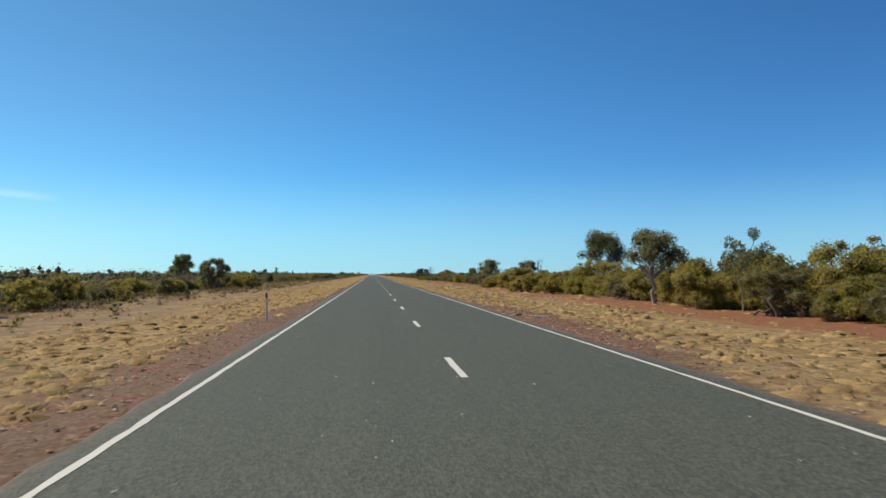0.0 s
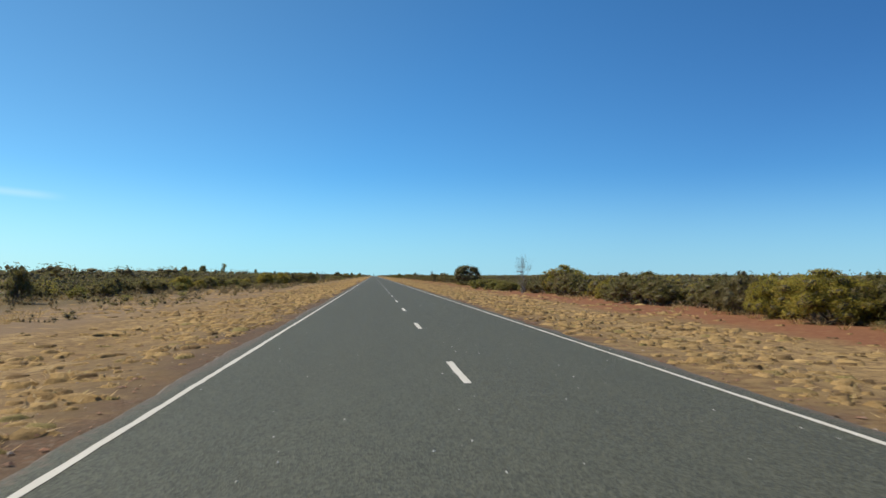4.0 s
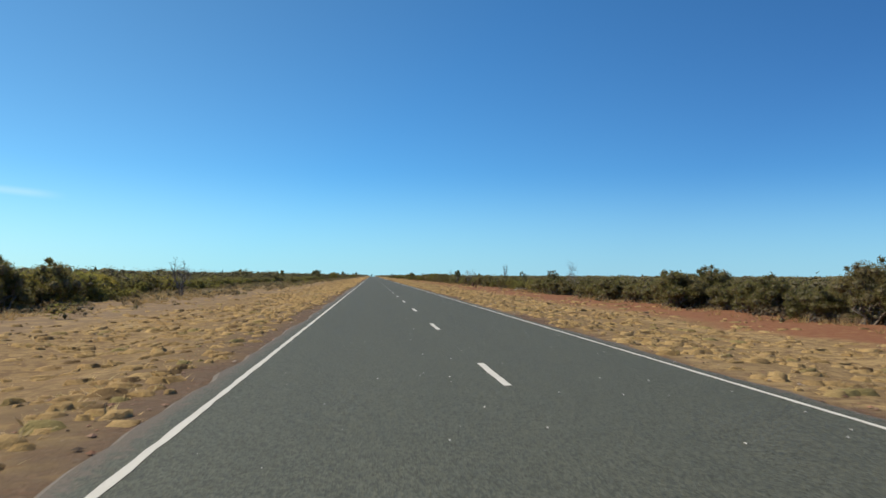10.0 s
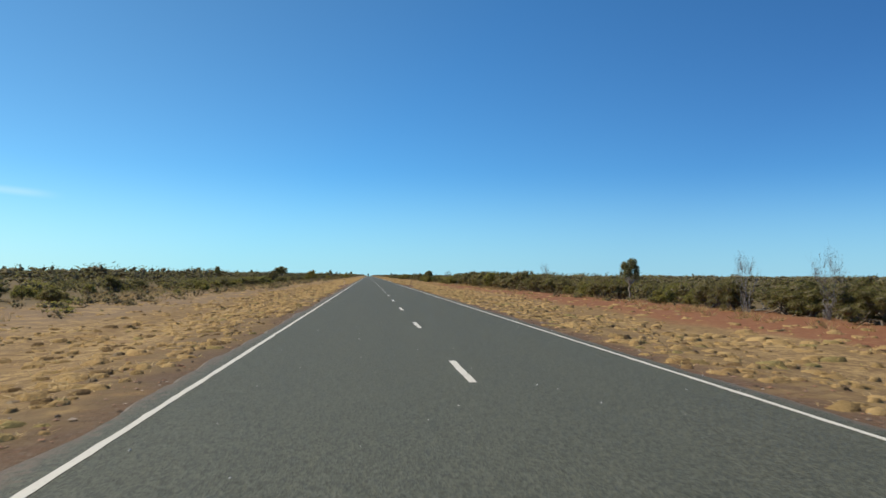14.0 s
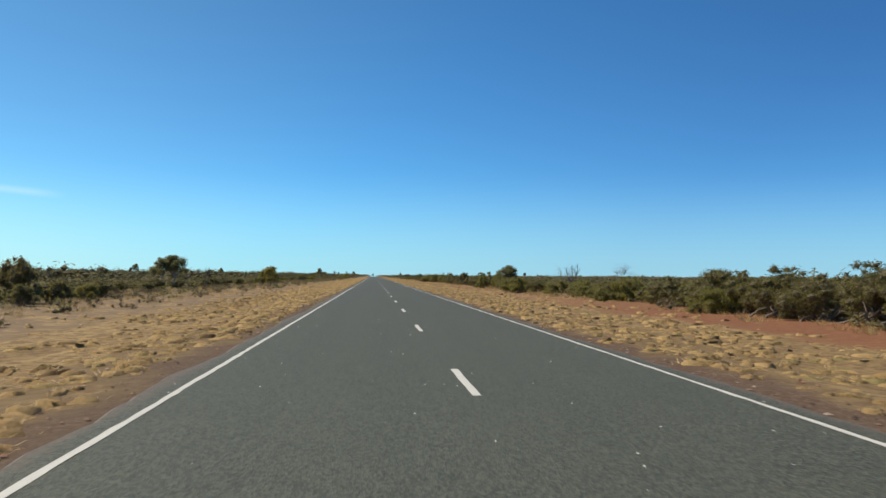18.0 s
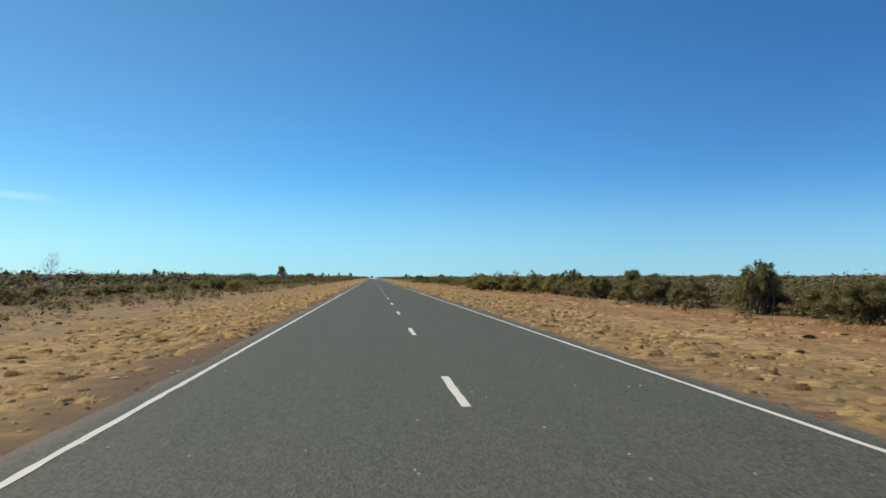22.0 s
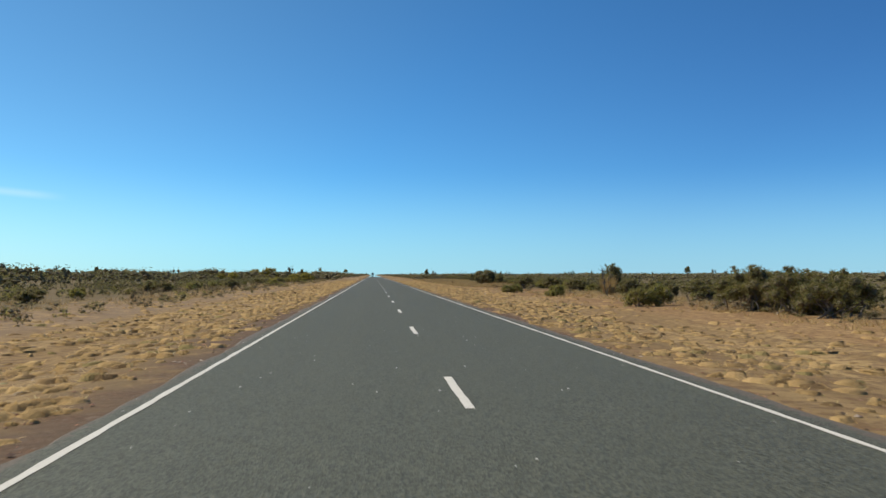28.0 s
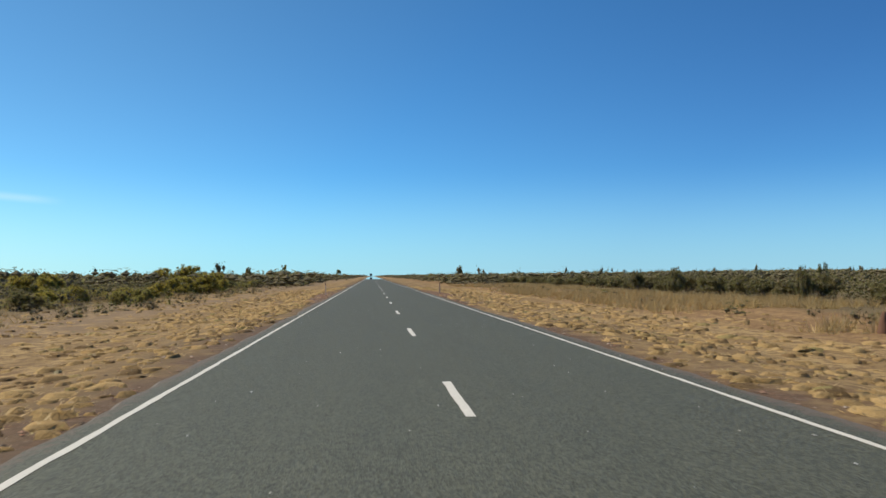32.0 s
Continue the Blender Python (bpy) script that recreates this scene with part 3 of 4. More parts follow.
MOUNDS = []
for v in range(3):
    r = np.random.default_rng(60 + v)
    MOUNDS.append(mesh_np("termite_mound", *lathe([(0.5, -0.1), (0.48, 0.1), (0.42, 0.3), (0.36, 0.52), (0.27, 0.72), (0.18, 0.88), (0.08, 0.98), (0.001, 1.0)], 11, r, 0.11), MOUND, True))
STUMPS = []
for v in range(2):
    r = np.random.default_rng(80 + v)
    STUMPS.append(mesh_np("tree_stump", *lathe([(0.55, -0.1), (0.5, 0.08), (0.4, 0.35), (0.38, 0.7), (0.36, 0.92), (0.3, 1.0), (0.12, 0.9), (0.001, 0.92)], 9, r, 0.12), MOUND, False))
LOGS = []
for v in range(3):
    r = np.random.default_rng(90 + v)
    main = limb(r, (-0.5, 0, 0.06), (0.5, 0.1, 0.3), 0.055, 0.02, 7, 0.06)
    paths = [main]
    for j in (1, 2, 3, 4, 5, 6):
        p = main[j][0]
        paths.append(limb(r, p, p + Vector((r.uniform(-0.1, 0.3), r.normal(0, 0.2), r.uniform(0.15, 0.75))), 0.02, 0.006, 4, 0.12))
    LOGS.append(mesh_np("fallen_branch", *tubes(paths, 6), LOGWOOD, True))


def tuft_blades(rng, n, height, width, blade):
    """One clump of grass blades round the origin, as (n, 3, 3)."""
    q, k = rng.uniform(0, 6.283, n), np.sqrt(rng.uniform(0, 1, n))
    foot = np.stack([0.32 * width * k * np.cos(q), 0.32 * width * k * np.sin(q), np.full(n, -0.03)], 1)
    lean = rng.uniform(0.1, 0.65, n) * width
    tip = foot + np.stack([lean * np.cos(q), lean * np.sin(q), height * rng.uniform(0.55, 1.1, n)], 1)
    side = rng.uniform(0, 6.283, n)
    b = np.stack([np.cos(side), np.sin(side), np.zeros(n)], 1) * blade * 0.5
    return np.stack([foot - b, foot + b, tip], 1)


def plant(kind, places):
    """Things of one kind: x, y, height and width of each."""
    for x, y, h, w in places:
        z = height_at(x, y)
        if kind == "twotree":
            stand("gum", x - 0.9, y, h * 0.93, w * 0.78, "dark-crowned gum tree, one of a close pair with thin trunks")
            stand("gum", x + 0.8, y + 0.5, h, w * 0.82, "dark-crowned gum tree, one of a close pair with thin trunks")
        elif kind == "mound":
            ob = new("termite_mound", MOUNDS[int(RNG.integers(3))])
            ob.matrix_basis = pose(x, y, z, 0, 0, float(RNG.uniform(0, 360))) @ Matrix.Diagonal((w, w, h, 1))
            tagged(ob, "rough dark brown termite mound on bare soil", "termite mound", "termite mounds")
        elif kind == "stump":
            ob = new("tree_stump", STUMPS[int(RNG.integers(2))])
            ob.matrix_basis = pose(x, y, z, 0, 0, float(RNG.uniform(0, 360))) @ Matrix.Diagonal((max(w, 0.2), max(w, 0.2), h, 1))
            tagged(ob, "dark brown tree stump standing in dry grass", "stump", "stumps")
        elif kind == "deadlog":
            ob = new("fallen_branch", LOGS[int(RNG.integers(3))])
            ob.matrix_basis = pose(x, y, z, 0, 0, float(RNG.uniform(-40, 40))) @ Matrix.Diagonal((w * 1.2, w * 1.2, h * 1.2, 1))
            tagged(ob, "bleached white fallen branch lying by the scrub", "branch", "fallen branches")
        elif kind == "drygrass":
            t = tuft_blades(np.random.default_rng(5), 420, h, w, 0.04)
            ob = new("grass_clump", mesh_np("grass_clump", t.reshape(-1, 3), np.arange(1260).reshape(-1, 3), TALLSTRAW))
            ob.location = (x, y, z)
            tagged(ob, "tall golden dry grass clump beneath a tree", "grass")
        else:
            form = "sapling" if kind == "gum" and w < 1.4 else kind
            n = max(1, math.ceil(w / (2.0 * h))) if kind in ("acacia", "green", "scrub", "heath") else 1
            for i in range(n):
                stand(form, x + (i - (n - 1) / 2) * w / n, y + 0.6 * i, h * (1.0 if i == n // 2 else 0.88), max(w / n * (1.2 if n > 1 else 1.0), 0.45 * h))


plant("gum", [
    (16.4, 50.6, 4.64, 3.63), (22.7, 84.8, 6.35, 4.45), (17.2, 132, 4.23, 3.92), (24.4, 138, 4.08, 3.43),
    (19.7, 174, 3.2, 1.9), (26, 513.9, 2.86, 1.13), (19.6, 570.6, 3.41, 1.5), (17.2, 763.8, 3.47, 2.33),
    (21, 809.7, 2.86, 0.86), (22.9, 870.2, 2.61, 1.69), (20, 904.2, 2.93, 1.22),
    (60, 1264.2, 3.17, 0.92), (123.3, 1334.6, 5, 2.43),
])
plant("gum", [
    (-24.8, 104.2, 4.58, 1.96), (-40, 177.7, 4.76, 1.79), (-43.5, 194.1, 6.78, 3.98), (-55, 388.5, 4.42, 2.12),
    (-50, 388.8, 4.78, 2.31), (-46.2, 400.5, 5.44, 1.36), (-42, 438.6, 4.12, 1.18), (-40, 723.9, 3.97, 2.01),
    (-23.9, 1009.8, 4.86, 2.42), (-103.1, 1020.2, 6.14, 1.94), (-88, 1139.3, 5.44, 1.54), (-24.2, 1381.3, 5.15, 1.35),
    (-150, 1477.7, 6.52, 2.24), (-30, 1898.4, 7.54, 4.36),
])
plant("sapling", [
    (18.3, 42.4, 4.34, 2.7),
])
plant("roundtree", [
    (17.6, 315, 4.04, 5.07), (19.9, 1166.7, 2.87, 4),
])
plant("roundtree", [
    (-20.8, 106, 4.08, 3.59),
])
plant("twotree", [
    (-28.3, 763.6, 4.45, 3.95),
])
plant("acacia", [
    (20.3, 35.8, 3.26, 4.85), (19.8, 40.5, 2.86, 4.29), (19.2, 45.7, 3.1, 6.41), (18.8, 52.2, 2.76, 4),
    (19.7, 68.9, 2.45, 3.51), (19.2, 72, 1.72, 3.56), (19.5, 77.4, 1.45, 3.48), (20.7, 79.8, 3.19, 6.05),
    (17, 81.6, 1.77, 3.8), (16, 88.4, 2.02, 5.07), (17, 102.8, 2.66, 5.05), (17.6, 104.6, 2.74, 3.43),
    (18.9, 105.5, 2.45, 5.77), (16.3, 105.6, 2.34, 3.52), (16.9, 121, 1.52, 4.73), (18, 178.9, 2.25, 4.37),
    (20, 236.9, 3.17, 5.25),
])
plant("green", [
    (18, 694.7, 1.59, 3.75), (17.5, 717.6, 1.07, 1.56), (16.2, 750, 1.93, 2.18),
    (16.4, 755.4, 1.73, 3.28), (19, 783.4, 2.81, 2.54), (17, 790.9, 2.23, 2.08), (17, 902.2, 2.15, 2.75),
    (17, 918.5, 2.08, 6.1), (18, 942.9, 2.59, 3.71), (18, 949.6, 2.29, 4.62),
])
plant("acacia", [
    (-22.2, 55, 2.15, 4.31), (-21.6, 88.1, 1.7, 3.4), (-20, 121, 2.36, 4.82), (-22.6, 123.6, 2.59, 6.92),
    (-23.2, 828.3, 3.59, 4.22), (-20.8, 916.7, 1.56, 2.76), (-22, 1258, 2.52, 6.63), (-45.3, 1269.8, 2.82, 6.69),
    (-44.8, 1347.4, 4.67, 11.38),
])
plant("scrub", [
    (20, 394.8, 2.7, 3.4), (20, 414.9, 2.69, 5.66), (21, 465.8, 2.7, 2.86), (20, 650.2, 2.21, 2.32),
    (30.1, 700.2, 2.7, 2.99), (20, 812.4, 2.7, 2.07), (19, 836.5, 2.7, 2.2), (20, 881.6, 2.7, 2.14),
    (20, 1047.3, 2.17, 3.1), (20, 1051.4, 2.31, 3.15), (20, 1055.9, 2.47, 4.11), (20, 1127, 1.92, 2.78),
    (23.9, 1096.5, 3.0, 2.7), (22, 1163.8, 2.28, 1.45), (26, 1205.9, 2.21, 1), (24, 1222.7, 2.34, 1.59), (26, 1238.5, 2.17, 1.49),
    (22, 1376.3, 4.31, 2.1),
])
plant("scrub", [
    (-22, 85.9, 1.9, 1.95), (-22.1, 139.8, 2.3, 3.54), (-26, 204.8, 2.5, 1.9), (-19.8, 267.5, 1, 2),
    (-20.7, 307.9, 1.01, 2.53), (-26.1, 325.4, 1.72, 5.74), (-17.1, 351.1, 1.19, 3.69), (-21, 404.8, 2.75, 2.6),
    (-21, 412.4, 2.8, 3.6), (-19.5, 554.6, 1.14, 1.63), (-24, 705.3, 2.84, 2.53),
    (-24.1, 920.4, 2.24, 3.55), (-20.4, 1128, 1.39, 1.92), (-30, 1356.9, 4.23, 1.87),
])
plant("heath", [
    (18.5, 32.5, 1.29, 3.47), (16.2, 254.1, 1.1, 3.15), (15.8, 260.6, 1.37, 3.36), (15.6, 272.5, 1.54, 4.24),
    (17.9, 285.1, 1.32, 3.2), (18.2, 290.2, 1.31, 3.95), (18.9, 298.5, 1.34, 5.11), (19.1, 935.3, 1.69, 2.82),
    (16.3, 1062.3, 1.39, 2.86), (15.4, 1085.9, 1.09, 1.79), (14.2, 1102, 0.91, 2.27),
])
plant("heath", [
    (-21.2, 426.2, 0.86, 2.57), (-23.5, 669.2, 1.44, 3.97), (-25.2, 684.6, 1.66, 5.55), (-24.9, 826.1, 1.5, 2.66),
    (-19.2, 1163.6, 1.16, 2.32), (-19.3, 1220.6, 1.16, 2.74),
])
plant("wispy", [
    (26, 81, 3.82, 2.23), (24, 82.2, 3.99, 1.95), (27, 102.9, 4.46, 2.33), (22, 124.6, 4.38, 1.83),
    (15.5, 238.1, 4.47, 2.21), (22.5, 350.2, 4.8, 1.3), (21, 366.3, 2.87, 1.48), (20, 451.1, 3.66, 1.7),
    (20, 542, 3.41, 1.59), (20, 550.6, 3.5, 0.97), (22, 614.6, 3.57, 1.88), (22, 750.4, 3.38, 2.76),
    (30, 752.4, 3.75, 3.18), (26.3, 954.3, 3.63, 2.2), (23.4, 957.3, 3.4, 2.8),
])
plant("wispy", [
    (-20, 442.5, 3.03, 1.78),
])
plant("bare", [
    (23, 121.2, 4.06, 1.72), (22, 176, 3.63, 1.17), (19, 322.1, 3.59, 1.18), (25.1, 528.9, 4.6, 2.53),
    (21, 742, 3.23, 2.73), (20, 1085.1, 2.74, 1.35),
])
plant("bare", [
    (-18.5, 435.3, 3.2, 2.4), (-24, 755.9, 2.61, 0.98), (-22, 756.2, 2.77, 1.12),
])
plant("wispy", [
    (-26, 862.1, 4.01, 1.32),
])
# the mound at y 1180 stands in for a dark pile of dead shrub
plant("mound", [
    (15.7, 501.6, 0.83, 0.26), (16.7, 514.1, 0.9, 0.6), (14.9, 1180.1, 0.7, 0.42),
])
plant("mound", [
    (-25.6, 168.4, 0.95, 0.51), (-28.8, 199.1, 1.34, 1.17), (-20, 513.3, 0.38, 0.52), (-26.2, 811, 0.58, 0.58),
    (-29.8, 837.4, 1.06, 0.61), (-35.4, 916.6, 1.67, 0.67),
])
plant("stump", [
    (15.1, 244.3, 0.43, 0.12), (23.2, 729.1, 0.7, 0.27), (16.6, 840.8, 0.45, 0.19),
])
plant("stump", [
    (-28, 177.8, 1.35, 1.26),
])
plant("deadlog", [
    (24.7, 478.3, 0.52, 1.29), (19.5, 480.6, 0.74, 1.85), (24.4, 546, 0.88, 2.06), (21.8, 551.3, 0.59, 1.64),
])
plant("deadlog", [
    (-28, 191.9, 1.09, 3.28),
])
plant("drygrass", [
    (21.5, 1089.9, 2.1, 1.3),
])


# ---- the scrub belts on both sides ----
# from y, to y, near edge in x, height, spacing, kinds
BELT_EAST = [
    (-10, 60, 17.5, 2.5, 3.0, "acacia acacia scrub"),
    (60, 150, 17.5, 2.1, 2.8, "acacia scrub acacia"),
    (150, 240, 17.5, 2.3, 2.4, "scrub scrub scrub acacia"),
    (240, 330, 16.5, 1.3, 2.8, "heath heath scrub"),
    (330, 470, 18.5, 2.1, 2.0, "scrub"),
    (470, 610, 19.5, 2.0, 2.6, "scrub scrub heath"),
    (610, 700, 19.0, 2.6, 2.3, "scrub scrub scrub green"),
    (700, 780, 18.5, 1.9, 2.5, "scrub heath green"),
    (780, 890, 18.5, 2.05, 2.4, "scrub"),
    (890, 965, 18.5, 2.25, 2.6, "scrub green green"),
    (965, 1060, 20.0, 1.9, 3.0, "scrub heath"),
    (1060, 1190, 23.0, 1.65, 3.0, "scrub scrub heath"),
    (1190, 1330, 27.0, 1.7, 2.8, "scrub"),
]
BELT_WEST = [
    (20, 70, -20.0, 1.9, 3.5, "acacia scrub"),
    (70, 140, -23.0, 1.7, 3.4, "scrub heath acacia"),
    (140, 215, -27.0, 1.6, 4.5, "scrub"),
    (215, 310, -25.0, 1.9, 3.0, "heath acacia scrub"),
    (310, 430, -21.5, 2.6, 2.1, "scrub acacia heath"),
    (430, 500, -24.0, 2.05, 3.4, "scrub acacia heath"),
    (500, 610, -27.0, 1.75, 5.0, "scrub heath"),
    (610, 720, -21.5, 1.55, 3.0, "heath heath scrub"),
    (720, 850, -25.0, 1.4, 4.5, "heath scrub"),
    (850, 1050, -27.0, 1.35, 5.0, "heath scrub scrub"),
    (1050, 1190, -25.0, 1.3, 5.0, "scrub heath"),
    (1190, 1330, -22.0, 1.5, 4.5, "acacia heath scrub"),
]
ROWS_BEHIND = []


def belt(table):
    rng = np.random.default_rng(21 if table is BELT_EAST else 22)
    for y0, y1, edge, h, step, kinds in table:
        side = 1 if edge > 0 else -1
        kinds = kinds.split()
        y = y0
        while y < y1:
            kind = kinds[int(rng.integers(len(kinds)))]
            hh = 0.88 * h * rng.uniform(0.75, 1.2) * (0.75 if kind == "heath" else 1)
            stand(kind, edge + side * (abs(rng.normal(0, 1.4)) + 0.3), y, hh, hh * rng.uniform(1.25, 2.0))
            y += step * rng.uniform(1.1, 2.2)
        ROWS_BEHIND.append((y0, y1, edge, 0.88 * h, step, kinds))


belt(BELT_EAST)
belt(BELT_WEST)


def thicket(name, places, count, size, leaf, seed, label, lumps=14, share=0.45):
    """Many bushes joined into one mesh: places is an array of x, y, z, height, width."""
    rng = np.random.default_rng(seed)
    forms = []
    for v in range(6):
        lobes = spread(rng, lumps, 0.12, 0.7, 0.4, 0.5 / lumps ** 0.5, 1.45)
        cv, cf = twig_core(rng, lobes, share, False)
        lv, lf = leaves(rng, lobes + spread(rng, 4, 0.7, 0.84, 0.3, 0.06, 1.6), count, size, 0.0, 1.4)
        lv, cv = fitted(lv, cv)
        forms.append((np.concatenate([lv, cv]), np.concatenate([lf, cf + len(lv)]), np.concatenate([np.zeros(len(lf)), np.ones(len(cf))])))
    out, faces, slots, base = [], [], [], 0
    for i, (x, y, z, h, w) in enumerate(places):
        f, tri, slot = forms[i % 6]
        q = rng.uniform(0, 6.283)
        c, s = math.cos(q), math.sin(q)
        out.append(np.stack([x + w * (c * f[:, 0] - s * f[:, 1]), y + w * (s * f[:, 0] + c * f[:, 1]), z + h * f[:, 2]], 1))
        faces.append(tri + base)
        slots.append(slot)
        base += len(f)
    ob = new(name, mesh_np(name, np.concatenate(out), np.concatenate(faces), leaf, False, SHADED_TWIGS, np.concatenate(slots)))
    return tagged(ob, label, "scrub", kind="stuff")


def behind():
    rng = np.random.default_rng(31)
    near, second, far = ({1: [], -1: []} for _ in range(3))
    fill = {"scrub": [], "heath": [], "acacia": [], "green": []}
    for y0, y1, edge, h, step, kinds in ROWS_BEHIND:
        side = 1 if edge > 0 else -1
        for _ in range(int((y1 - y0) * 1.5 / min(step, 3.5))):
            hh = h * rng.uniform(0.6, 1.12)
            fill[kinds[int(rng.integers(len(kinds)))]].append((edge + side * rng.uniform(1.2, 5.0), rng.uniform(y0, y1), -0.55, hh, hh * rng.uniform(1.2, 1.9)))
        for _ in range(int((y1 - y0) * 7 / (min(step, 3.0) * 2.6))):
            hh = h * rng.uniform(0.7, 1.2)
            out = rng.uniform(4, 22)
            (near if out < 10 else second)[side].append((edge + side * out, rng.uniform(y0, y1), -0.55, hh, hh * rng.uniform(1.3, 2.0)))
        for _ in range(int((y1 - y0) * 0.95)):
            hh = rng.uniform(1.9, 2.7) * (1.0 if side > 0 else 1.5)
            far[side].append((edge + side * (20 + 120 * rng.uniform() ** 1.3), rng.uniform(y0, y1), -0.6, hh, hh * rng.uniform(1.3, 2.1)))
    for side, word in ((1, "olive"), (-1, "grey-green")):
        thicket("scrub_thicket", near[side], 250, 0.027, LEAF["scrub"], 40 + side, word + " scrub thicket behind the front bushes")
        thicket("scrub_thicket", second[side], 110, 0.034, LEAF["scrub"], 45 + side, word + " scrub thicket farther from the road")
        # far bushes take darker leaves: the shade of the distant band is coloured in
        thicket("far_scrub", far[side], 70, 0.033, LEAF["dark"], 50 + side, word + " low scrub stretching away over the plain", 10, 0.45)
    for kind, word in (("scrub", "grey-green"), ("heath", "green"), ("acacia", "olive-yellow")):
        thicket("scrub_edge", fill[kind] + (fill["green"] if kind == "heath" else []), 330, 0.026, LEAF[kind], 30 + len(kind), word + " bushes filling the edge of the scrub")
    plain_places = []
    for _ in range(3600):
        x = rng.uniform(120, 700) * rng.choice((-1, 1))
        tall = rng.uniform() < 0.02
        hh = rng.uniform(1.8, 3.2) * (1.6 if tall else 1) * (1.0 if x > 0 else 1.6)
        plain_places.append((x, rng.uniform(-20, 1700), -0.6, hh, hh * (rng.uniform(0.5, 0.9) if tall else rng.uniform(2.5, 4.5))))
    ahead = []
    for _ in range(5600):
        y = 1330 + 3300 * rng.uniform() ** 1.7
        x = (17 + (60 + 0.35 * (y - 1000)) * rng.uniform() ** 1.3) * rng.choice((-1, 1))
        tall = rng.uniform() < 0.03
        hh = rng.uniform(1.6, 2.9) * (1.5 if tall else 1) * (1.0 if x > 0 else 1.35)
        (ahead if y < 1800 else plain_places).append((x, y, -0.6, hh, hh * (rng.uniform(0.5, 0.9) if tall else rng.uniform(1.6, 3.2))))
    # shade of the skyline scrub is put into the darker leaf colour
    thicket("distant_scrub", ahead, 44, 0.036, LEAF["dark"], 56, "low scrub beside the highway far ahead, shade put into its colour", 9, 0.5)
    thicket("distant_scrub", plain_places, 12, 0.06, LEAF["dark"], 55, "distant scrub along the flat horizon, shade put into its colour", 5, 0.6)


behind()

# ---- guide posts, every 300 m on both sides ----


def box(bm, cx, cy, cz, sx, sy, sz, bevel=0.006):
    g = bmesh.ops.create_cube(bm, size=1)
    for v in g["verts"]:
        v.co = Vector((cx + v.co.x * sx, cy + v.co.y * sy, cz + v.co.z * sz))
    if bevel:
        edges = {e for v in g["verts"] for e in v.link_edges}
        bmesh.ops.bevel(bm, geom=list(edges), offset=bevel, segments=1, affect="EDGES")


def bm_mesh(name, bm, material):
    me = bpy.data.meshes.new(name)
    bm.to_mesh(me)
    bm.free()
    me.materials.append(material)
    return me


def guide_post():
    bm = bmesh.new()
    box(bm, 0, 0, 0.36, 0.085, 0.045, 1.02)
    shaft = bm_mesh("post_shaft", bm, POSTWHITE)
    grey = shaft.copy()
    grey.materials[0] = POSTGREY
    bm = bmesh.new()
    box(bm, 0, 0, 0.9, 0.089, 0.049, 0.2)
    band = bm_mesh("post_band", bm, POSTBAND)
    bm = bmesh.new()
    box(bm, 0, -0.026, 0.7, 0.06, 0.006, 0.1, 0.002)
    plate = bm_mesh("post_reflector", bm, CHIP)
    return shaft, grey, band, plate


SHAFT, GREY, BAND, PLATE = guide_post()
for i in range(7):
    for x, lean in ((-4.95, -1.5), (4.8, 1.0)):
        y = 29.0 + 299.6 * i
        if i == 0 and x > 0:
            continue
        if i == 3:
            x = -5.2 if x < 0 else 4.52
        ob = new("guide_post")
        part("shaft", SHAFT if x < 0 else GREY, ob)
        if x < 0:
            part("band", BAND, ob, "dark red reflective band")
        if x < 0:
            part("reflector", PLATE, ob)
        ob.matrix_basis = pose(x, y, height_at(x, y) + (0.08 if x < 0 else 0.0), 0, lean, 4) @ Matrix.Diagonal((0.72, 1, 0.92, 1) if x < 0 else (1, 1, 1, 1))
        tagged(ob, "weathered white roadside guide post with dark red top" if x < 0 else "weathered pale grey roadside guide post", "guide post", "guide posts")


def broken_post():
    """The snapped-off white end of a post, lying flat on the gravel."""
    bm = bmesh.new()
    box(bm, 0, 0, 0.02, 0.4, 0.1, 0.045)
    rng = np.random.default_rng(8)
    for v in bm.verts:
        if v.co.x > 0.15:
            v.co.x += rng.uniform(-0.05, 0.03)
    ob = new("broken_post", bm_mesh("broken_post", bm, CHIP))
    ob.matrix_basis = pose(4.76, 30.0, height_at(4.76, 30.0) + 0.015, 0, 3, -18)
    tagged(ob, "snapped white piece of a guide post lying on red gravel", "post")


broken_post()


def soil_mound(x, y, h, w):
    """A low, dark heap of earth at the foot of a post."""
    rng = np.random.default_rng(17)
    v, f = lathe([(0.5, -0.2), (0.46, 0.15), (0.4, 0.5), (0.28, 0.8), (0.12, 0.96), (0.001, 1.0)], 12, rng, 0.13)
    ob = new("soil_mound", mesh_np("soil_mound", v, f, MOUND, True))
    ob.matrix_basis = pose(x, y, height_at(x, y), 0, 0, 15) @ Matrix.Diagonal((w, w * 0.7, h, 1))
    tagged(ob, "low dark heap of earth at a guide post foot", "mound")


soil_mound(-4.72, 328.4, 0.17, 0.52)

# ---- vehicle far ahead ----


